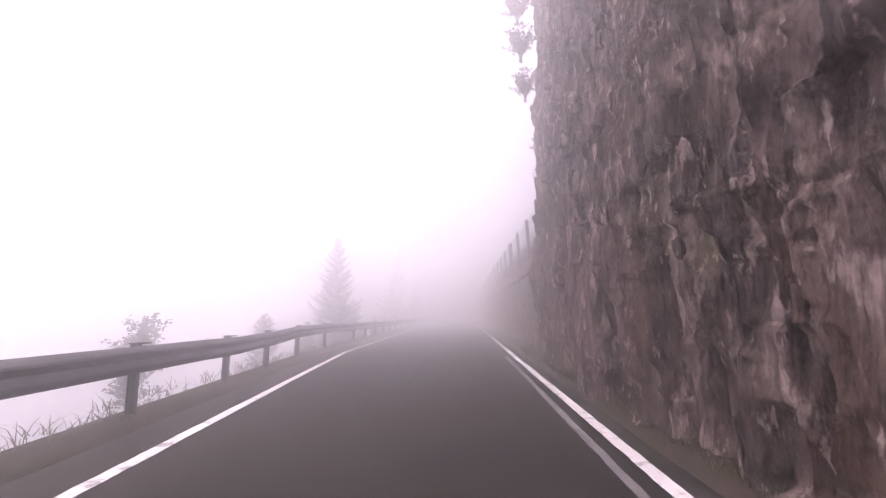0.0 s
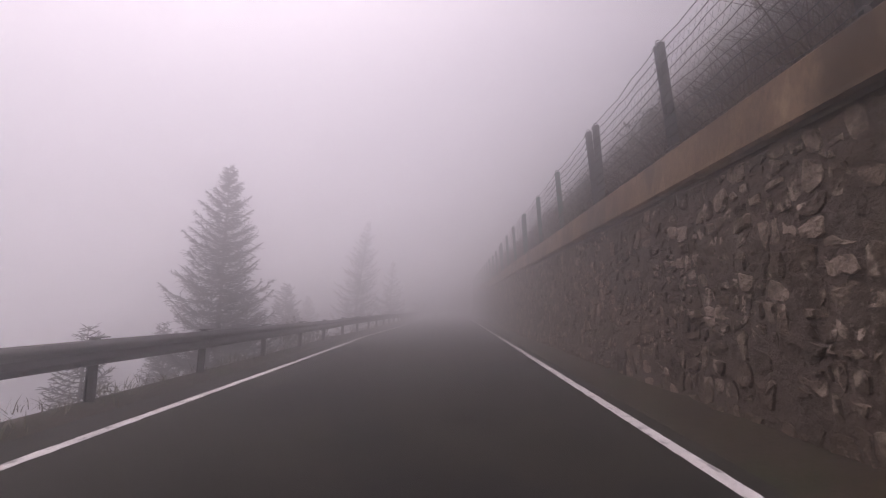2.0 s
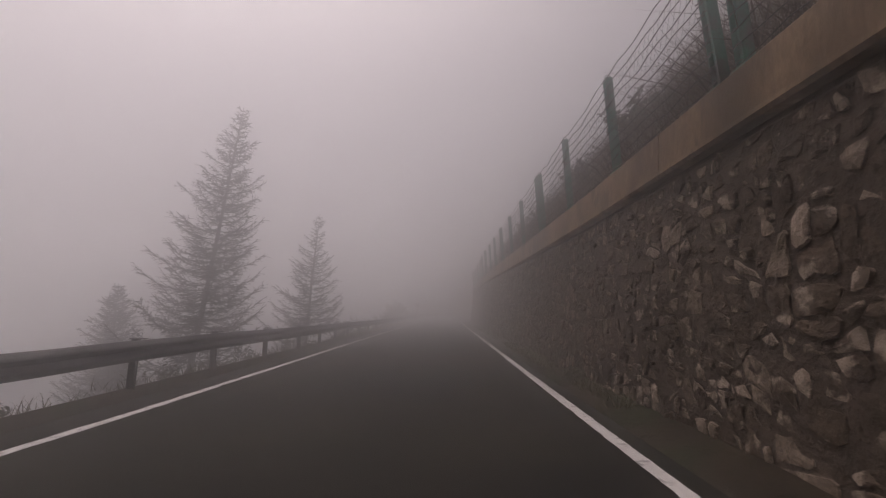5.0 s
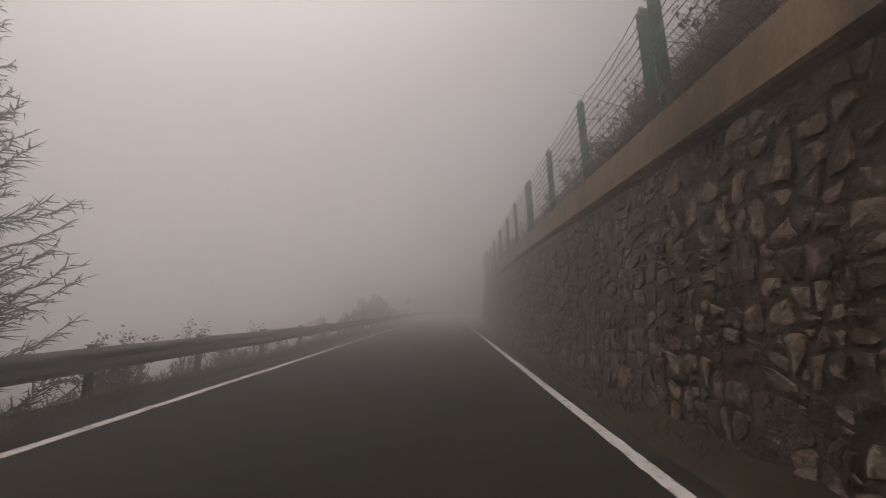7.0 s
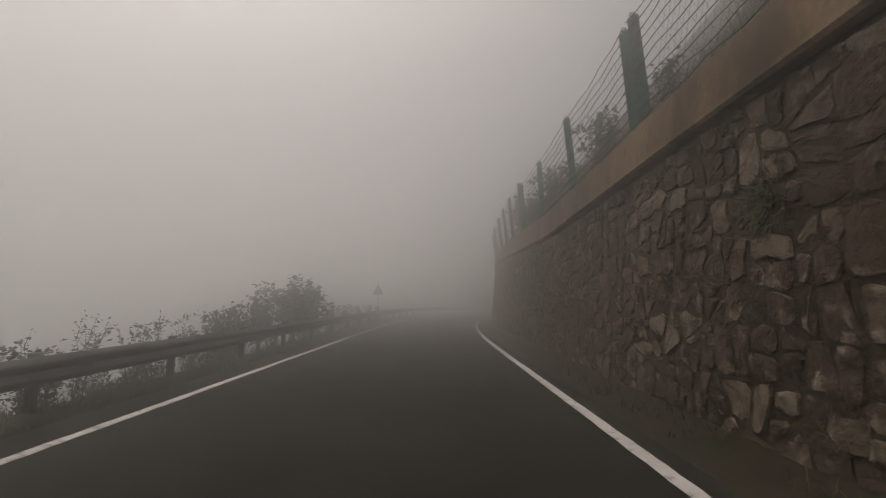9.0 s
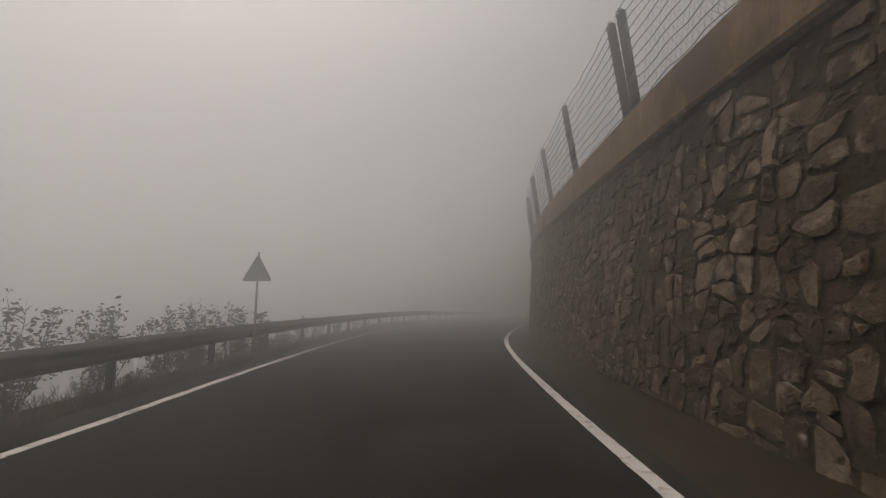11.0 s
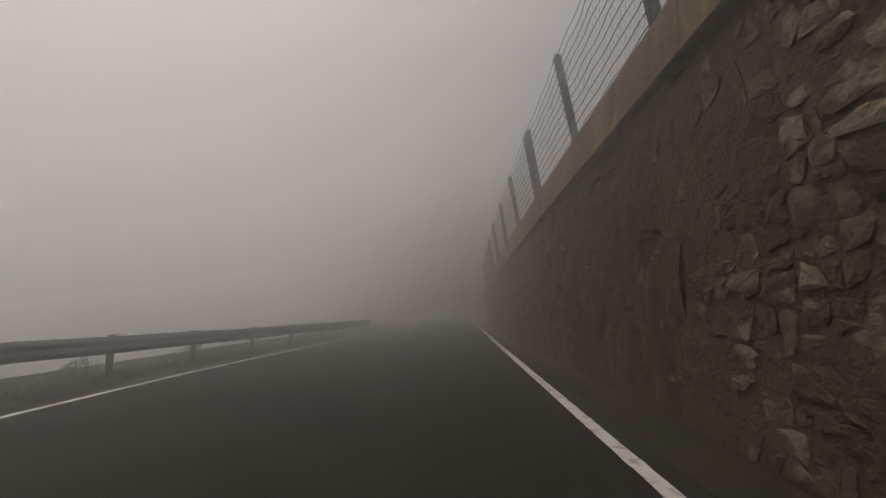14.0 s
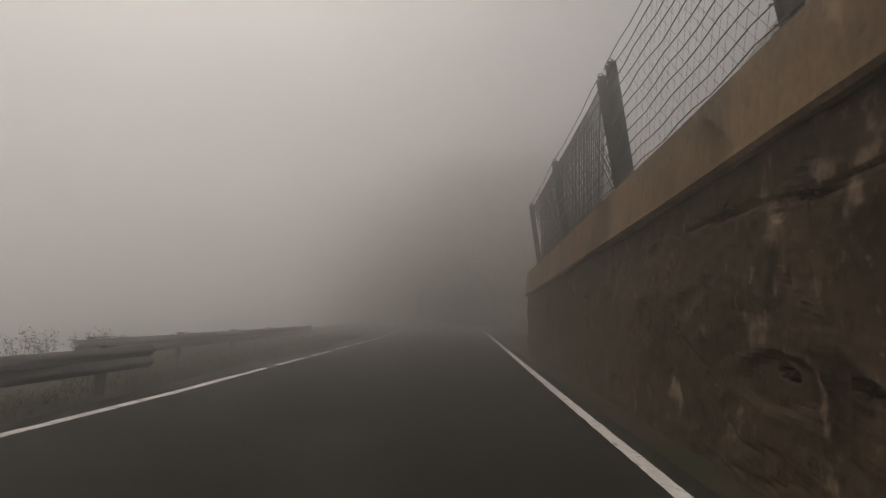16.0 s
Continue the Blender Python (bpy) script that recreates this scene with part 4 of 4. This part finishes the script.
for _ in range(6500):
    s = rnd.uniform(17, 62)
    o = wall_foot(s) + wall_lean(s) + 0.5 + 2.2 * rnd.random() ** 1.5
    spots.append(at(s, o, ground_z(s, o)))
grass("bank_bracken", spots, "dense brown dead bracken on the bank behind the fence", 0.72, BRACKEN, 0.013)


# ---- road sign beside the bend ----
def road_sign():
    t = thing("road_sign", "triangular road sign on a grey steel pole", "road sign")
    p = at(99.4, -6.9, -0.08)
    t.matrix_basis = Matrix.Translation(p) @ pose(0, 0, 0, 0, 0, -math.degrees(heading(99.4)))
    v, f = tube([Vector((0, 0, -0.6)), Vector((0, 0, 2.9))], 0.03, 10)
    mesh_object("pole", v, f, SIGN_BACK, t, smooth=True)
    bm = bmesh.new()
    pts = [bm.verts.new((x, -0.035, z)) for x, z in ((-0.40, 2.14), (-0.36, 2.1), (0.36, 2.1), (0.40, 2.14), (0.03, 2.78), (-0.03, 2.78))]
    fc = bm.faces.new(pts)
    ex = bmesh.ops.extrude_face_region(bm, geom=[fc])
    bmesh.ops.translate(bm, verts=[q for q in ex["geom"] if isinstance(q, bmesh.types.BMVert)], vec=(0, 0.012, 0))
    bmesh.ops.recalc_face_normals(bm, faces=bm.faces)
    part("plate", bm, SIGN_BACK, t, "triangular metal plate")


road_sign()


# ---- tunnel mouth in the hillside ----
def tunnel():
    s0, c, r = 166.0, -1.9, 3.1
    t = thing("tunnel_portal", "dark arched concrete tunnel mouth in a rocky hillside", "tunnel", kind="structure")
    arc = [(c - r, -0.2), (c - r, 1.6)] + [(c - r * math.cos(a), 1.6 + 3.1 * math.sin(a)) for a in np.linspace(0.12, math.pi - 0.12, 18)] + [(c + r, 1.6), (c + r, -0.2)]
    v, f = sweep(steps(s0, 215, 3), lambda s: arc)
    mesh_object("lining", v, f, TUNNEL_DARK, t)
    v, f = sweep([215, 215.5], lambda s: arc, closed=True)
    mesh_object("lining_end", v, f, TUNNEL_DARK, t)
    # the ring of the mouth
    outer = [(c + (o - c) * 1.14, z * 1.08 if z > 0 else z) for o, z in arc]
    n = len(arc)
    ring = outer + arc[::-1]
    v, f = sweep([s0 - 0.5, s0 + 0.4], lambda s: ring, closed=True)
    mesh_object("portal_ring", v, f, CONCRETE, t)
    # rocky hillside around it, open where the tunnel passes
    verts, faces = [], []
    ang = list(np.linspace(0, 1, n))
    rings = 26
    for k in range(rings + 1):
        g = k / rings
        for j, (o, z) in enumerate(outer):
            far = 1 + (4.0 if o < c else 9.0) * g ** 1.4
            oo = c + (o - c) * far
            zz = max(-0.3, z) * (1 + 4.2 * g ** 1.3 * (0.25 + 0.75 * j / (n - 1)))
            slope = 0.5 * g * 22
            if oo < c:
                slope += 0.9 * max(0, c - 6 - oo)
            w = 0.9 * noise.fractal((oo * 0.35, zz * 0.35, 2), 0.8, 2, 5) * min(1, g * 8)
            verts.append(at(min(290, s0 - 0.2 + slope + w), max(-36, min(36, oo)), zz))
    for k in range(rings):
        for j in range(n - 1):
            a = k * n + j
            faces.append((a, a + 1, a + 1 + n, a + n))
    mesh_object("hillside", verts, faces, ROCK, t)


tunnel()


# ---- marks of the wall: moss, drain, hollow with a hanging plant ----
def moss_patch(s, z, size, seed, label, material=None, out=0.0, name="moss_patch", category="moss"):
    """One ragged cushion of moss, stain or painted shade that clings to the wall."""
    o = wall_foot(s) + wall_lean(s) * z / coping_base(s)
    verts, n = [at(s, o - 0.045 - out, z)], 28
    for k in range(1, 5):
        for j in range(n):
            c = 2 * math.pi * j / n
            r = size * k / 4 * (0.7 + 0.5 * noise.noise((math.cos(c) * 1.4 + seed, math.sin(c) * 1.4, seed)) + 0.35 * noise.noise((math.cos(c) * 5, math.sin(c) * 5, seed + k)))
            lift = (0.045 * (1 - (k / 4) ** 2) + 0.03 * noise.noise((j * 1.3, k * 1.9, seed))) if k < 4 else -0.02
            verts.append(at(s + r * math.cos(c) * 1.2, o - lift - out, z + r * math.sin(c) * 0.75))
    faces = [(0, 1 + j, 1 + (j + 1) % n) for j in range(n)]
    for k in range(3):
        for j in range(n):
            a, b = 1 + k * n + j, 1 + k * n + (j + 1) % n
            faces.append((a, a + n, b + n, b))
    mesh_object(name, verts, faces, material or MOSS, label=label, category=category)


moss_patch(100.5, 1.58, 0.23, 1, "bright yellow moss on a stone of the wall", YELLOW_MOSS)
moss_patch(130.85, 1.55, 0.13, 2, "yellow-green moss round a pit in the concrete")
# dark patches paint in the shade that the shallow pits lack
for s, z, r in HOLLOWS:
    moss_patch(s, z, r * 1.15, s, "shade painted dark in a pit where the concrete broke away", DAMP_AND_SHADE, -0.075, "pit_shade", "wall damage")
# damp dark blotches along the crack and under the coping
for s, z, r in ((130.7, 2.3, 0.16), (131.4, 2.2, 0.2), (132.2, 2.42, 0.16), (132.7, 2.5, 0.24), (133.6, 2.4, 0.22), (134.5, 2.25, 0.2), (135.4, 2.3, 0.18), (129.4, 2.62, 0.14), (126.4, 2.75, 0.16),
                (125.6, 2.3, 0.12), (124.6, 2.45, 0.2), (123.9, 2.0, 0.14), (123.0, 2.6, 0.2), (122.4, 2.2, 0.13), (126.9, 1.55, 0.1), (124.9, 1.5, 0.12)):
    moss_patch(s, z, r, s * 1.7, "dark damp blotch on the stained concrete", DAMP_AND_SHADE, -0.03, "damp_blotch", "wall stain")
moss_patch(132.95, 2.32, 0.13, 3, "yellow-green moss along a crack in the concrete")


LIME = surface("white_lime_crust", [(0.15, 0.12, 0.095), (0.32, 0.27, 0.22)], 9, 60, (0.85, 1.0), 0.6, 0.006, stain=(0.08, 0.06, 0.045), stain_scale=14, stain_at=(0.5, 0.6))


def lime_streak(points, wide, seed):
    """A thin crust of lime along a wet crack; points of (distance along, height)."""
    verts, faces, n = [], [], 0
    for (s0, z0), (s1, z1) in zip(points, points[1:]):
        m = max(2, int(math.hypot(s1 - s0, z1 - z0) / 0.03))
        for k in range(m):
            g = k / m
            s = s0 + (s1 - s0) * g + 0.035 * noise.noise((g * 4 + s0 * 3, z0, seed))
            z = z0 + (z1 - z0) * g + 0.035 * noise.noise((z0 * 3, g * 4, seed))
            d = math.hypot(s1 - s0, z1 - z0)
            ns, nz = -(z1 - z0) / d, (s1 - s0) / d
            w = wide * max(0.12, 0.6 + 1.3 * noise.noise((s * 7, z * 7, seed)))
            o = wall_foot(s) + wall_lean(s) * z / coping_base(s) + 0.05 * noise.fractal((s * 0.9, z * 0.9, 4), 0.8, 2.0, 6) - 0.02
            verts += [at(s + ns * w, o + 0.05, z + nz * w), at(s + ns * w * 0.5, o, z + nz * w * 0.5), at(s - ns * w * 0.5, o, z - nz * w * 0.5), at(s - ns * w, o + 0.05, z - nz * w)]
            if n:
                faces += [(4 * n + k2 - 4, 4 * n + k2 - 3, 4 * n + k2 + 1, 4 * n + k2) for k2 in range(3)]
            n += 1
    mesh_object("lime_streak", verts, faces, LIME, label="thin white lime crust along a crack in the concrete", category="lime streak", group="lime streaks")


lime_streak([(133.5, 0.5), (133.4, 0.95), (133.33, 1.32), (132.95, 1.6), (132.68, 1.64), (132.58, 1.8), (132.3, 1.84)], 0.014, 1)
lime_streak([(132.41, 1.77), (131.95, 1.6), (131.77, 1.51), (131.4, 1.36)], 0.012, 2)
lime_streak([(119.35, 3.05), (119.2, 3.0), (119.12, 3.22), (119.0, 3.3)], 0.015, 3)
lime_streak([(129.2, 1.7), (128.85, 1.76), (128.6, 1.9)], 0.011, 4)
lime_streak([(127.55, 1.85), (127.52, 1.5), (127.5, 1.35)], 0.015, 5)
lime_streak([(125.9, 1.9), (125.86, 1.5), (125.9, 1.2)], 0.010, 6)
lime_streak([(124.3, 0.9), (124.0, 0.84), (123.4, 0.8), (123.1, 0.85)], 0.009, 7)
lime_streak([(127.4, 0.62), (127.1, 0.6), (126.6, 0.64)], 0.010, 8)
moss_patch(127.1, 2.1, 0.2, 9, "pale lime patch on the concrete wall", LIME, -0.02, "lime_patch", "lime stain")


def hanging_plant(s, z):
    rnd = random.Random(4)
    t = thing("hanging_plant", "dark tuft of plants growing out of the wall", "plant")
    v, f = [], []
    o = wall_foot(s) + wall_lean(s) * z / coping_base(s)
    for _ in range(260):
        a = at(s + rnd.gauss(0, 0.09), o + 0.02, z + rnd.gauss(0, 0.11))
        spike(v, f, a, a + Vector((-rnd.uniform(0.05, 0.2), rnd.gauss(0, 0.1), rnd.uniform(-0.28, 0.12))), 0.009)
    mesh_object("frond_tuft", v, f, LEAF, t)


hanging_plant(72.2, 2.09)
hanging_plant(74.3, 2.27)
hanging_plant(122.47, 1.03)


def drain(s, z):
    """A square weep opening with a stone frame, its dark inside painted on a slab."""
    t = thing("drain_opening", "dark square drain opening in the foot of the wall", "drain")
    t.matrix_basis = Matrix.Translation(at(s, wall_foot(s) + 0.03, z)) @ pose(0, 0, 0, 0, 0, -math.degrees(heading(s)))

    def bar(name, y0, y1, z0, z1, x0, x1, material):
        bm = bmesh.new()
        bmesh.ops.create_cube(bm, size=1, matrix=Matrix.Translation(((x0 + x1) / 2, (y0 + y1) / 2, (z0 + z1) / 2)) @ Matrix.Diagonal((x1 - x0, y1 - y0, z1 - z0, 1)))
        bmesh.ops.bevel(bm, geom=bm.edges[:], offset=0.012, segments=1, affect="EDGES")
        part(name, bm, material, t)
    bar("lintel", -0.42, 0.42, 0.31, 0.4, -0.07, 0.1, MORTAR)
    bar("jamb", -0.4, -0.31, -0.4, 0.305, -0.06, 0.1, MORTAR)
    bar("jamb", 0.31, 0.4, -0.4, 0.305, -0.06, 0.1, MORTAR)
    # a near-flush dark slab paints the shade of the opening
    bar("shade_slab", -0.305, 0.305, -0.4, 0.305, -0.002, 0.1, DAMP_AND_SHADE)


drain(112.0, 0.42)


# ---- the stones of the wall ----
def clip(poly, px, py, nx, ny):
    """The part of a polygon on the near side of a line through (px, py) with the normal (nx, ny)."""
    out = []
    for i in range(len(poly)):
        a, b = poly[i], poly[(i + 1) % len(poly)]
        da = (a[0] - px) * nx + (a[1] - py) * ny
        db = (b[0] - px) * nx + (b[1] - py) * ny
        if da <= 0:
            out.append(a)
        if (da < 0) != (db < 0) and da != db:
            k = da / (da - db)
            out.append((a[0] + (b[0] - a[0]) * k, a[1] + (b[1] - a[1]) * k))
    return out


def stones():
    rnd = random.Random(19)
    seeds, cells, blocks = [], {}, []
    s = WALL_A - 0.3
    while s < STONE_B + 0.5:
        z = -0.2
        while z < coping_base(s) + 0.6:
            seeds.append((s + rnd.uniform(-0.4, 0.4), z + rnd.uniform(-0.35, 0.35)))
            z += 0.85
        s += 0.95
    for i, p in enumerate(seeds):
        cells.setdefault((int(p[0] // 1), int(p[1] // 1)), []).append(i)

    def split(poly, target):
        """Break a patch into stones by rough cuts, level or upright, whichever crosses its longer side."""
        xs, ys = [p[0] for p in poly], [p[1] for p in poly]
        w, h = max(xs) - min(xs), max(ys) - min(ys)
        if w * h < target or max(w, h) < 0.15:
            blocks.append(poly)
            return
        g, tilt = rnd.uniform(0.36, 0.64), rnd.gauss(0, 0.17)
        if w * rnd.uniform(0.85, 1.15) > h:
            nx, ny = math.cos(tilt), math.sin(tilt)
        else:
            nx, ny = math.sin(tilt), math.cos(tilt)
        px, py = min(xs) + g * w, min(ys) + g * h
        for sign in (1, -1):
            piece = clip(poly, px, py, nx * sign, ny * sign)
            if len(piece) > 2:
                split(piece, target * rnd.uniform(0.7, 1.4))

    for i, (s, z) in enumerate(seeds):
        patch = [(s - 1.2, z - 1.2), (s + 1.2, z - 1.2), (s + 1.2, z + 1.2), (s - 1.2, z + 1.2)]
        for a in range(int(s // 1) - 2, int(s // 1) + 3):
            for b in range(int(z // 1) - 2, int(z // 1) + 3):
                for j in cells.get((a, b), ()):
                    q = seeds[j]
                    dx, dy = q[0] - s, q[1] - z
                    if j != i and len(patch) > 2:
                        patch = clip(patch, s + dx / 2, z + dy / 2, dx, dy)
        for px, py, nx, ny in ((s, coping_base(s) - 0.075, 0, 1), (s, 0.03, 0, -1), (WALL_A + 0.05, z, -1, 0), (STONE_B, z, 1, 0)):
            if len(patch) > 2:
                patch = clip(patch, px, py, nx, ny)
        if len(patch) > 2:
            split(patch, float(np.interp(s, [14, 58, 64, 95, 105], [0.1, 0.1, 0.15, 0.15, 0.12])) * rnd.uniform(0.6, 1.5))

    singles, jv, jf = 0, [], []
    for i, block in enumerate(blocks):
        s, z = sum(p[0] for p in block) / len(block), sum(p[1] for p in block) / len(block)
        if rnd.random() < max(0.04, (s - 117.2 + 0.9 * noise.noise((z * 0.9, 3, 5))) / 1.9) or (abs(s - 112.0) < 0.5 and z < 0.9):
            continue
        gap = rnd.choice((0.006, 0.012, 0.018, 0.03)) * float(np.interp(s, [56, 62], [1.5, 1.0]))
        turn = 1 if sum(block[k][0] * block[(k + 1) % len(block)][1] - block[(k + 1) % len(block)][0] * block[k][1] for k in range(len(block))) > 0 else -1
        poly = block
        for k in range(len(block)):
            a, b = block[k], block[(k + 1) % len(block)]
            d = math.hypot(b[0] - a[0], b[1] - a[1])
            if d < 1e-4 or len(poly) < 3:
                continue
            nx, ny = (b[1] - a[1]) / d * turn, -(b[0] - a[0]) / d * turn
            poly = clip(poly, a[0] - nx * gap, a[1] - ny * gap, nx, ny)
        if len(poly) < 3:
            continue
        # worn corners: cut each corner once
        ring = []
        for k in range(len(poly)):
            a, b = poly[k], poly[(k + 1) % len(poly)]
            if math.hypot(b[0] - a[0], b[1] - a[1]) < 0.03:
                ring.append(((a[0] + b[0]) / 2, (a[1] + b[1]) / 2))
                continue
            for g in ((0.15, 0.5, 0.86) if math.hypot(b[0] - a[0], b[1] - a[1]) > 0.22 else (0.18, 0.82)):
                ring.append((a[0] + (b[0] - a[0]) * g + rnd.gauss(0, 0.014), a[1] + (b[1] - a[1]) * g + rnd.gauss(0, 0.014)))
        cx, cy = sum(p[0] for p in ring) / len(ring), sum(p[1] for p in ring) / len(ring)
        proud, tx, ty = rnd.uniform(0.012, 0.045), rnd.gauss(0, 0.05), rnd.gauss(0, 0.05)
        vs = []
        for shrink, lift in ((1.0, -0.03), (rnd.uniform(0.9, 0.96), 0.75), (0.55, 1.0)):
            for p in ring:
                x, y = cx + (p[0] - cx) * shrink, cy + (p[1] - cy) * shrink
                out = lift if lift < 0 else proud * lift + tx * (x - cx) + ty * (y - cy) + 0.022 * noise.noise((x * 6, y * 6, i * 0.37)) + rnd.gauss(0, 0.004)
                h = coping_base(x)
                vs.append(at(x, wall_foot(x) + wall_lean(x) * y / h - out, y))
        h = coping_base(cx)
        vs.append(at(cx, wall_foot(cx) + wall_lean(cx) * cy / h - proud - 0.02 * noise.noise((cx * 6, cy * 6, i * 0.37)), cy))
        n = len(ring)
        fs = [(m * n + k, m * n + (k + 1) % n, (m + 1) * n + (k + 1) % n, (m + 1) * n + k) for m in range(2) for k in range(n)] + [(2 * n + k, 2 * n + (k + 1) % n, 3 * n) for k in range(n)]
        if 61.0 < s < 72.0 and singles < 300:
            singles += 1
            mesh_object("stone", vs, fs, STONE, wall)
        else:
            b = len(jv)
            jv += vs
            jf += [tuple(k + b for k in q) for q in fs]
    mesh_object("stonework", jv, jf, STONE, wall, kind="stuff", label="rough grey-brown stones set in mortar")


stones()
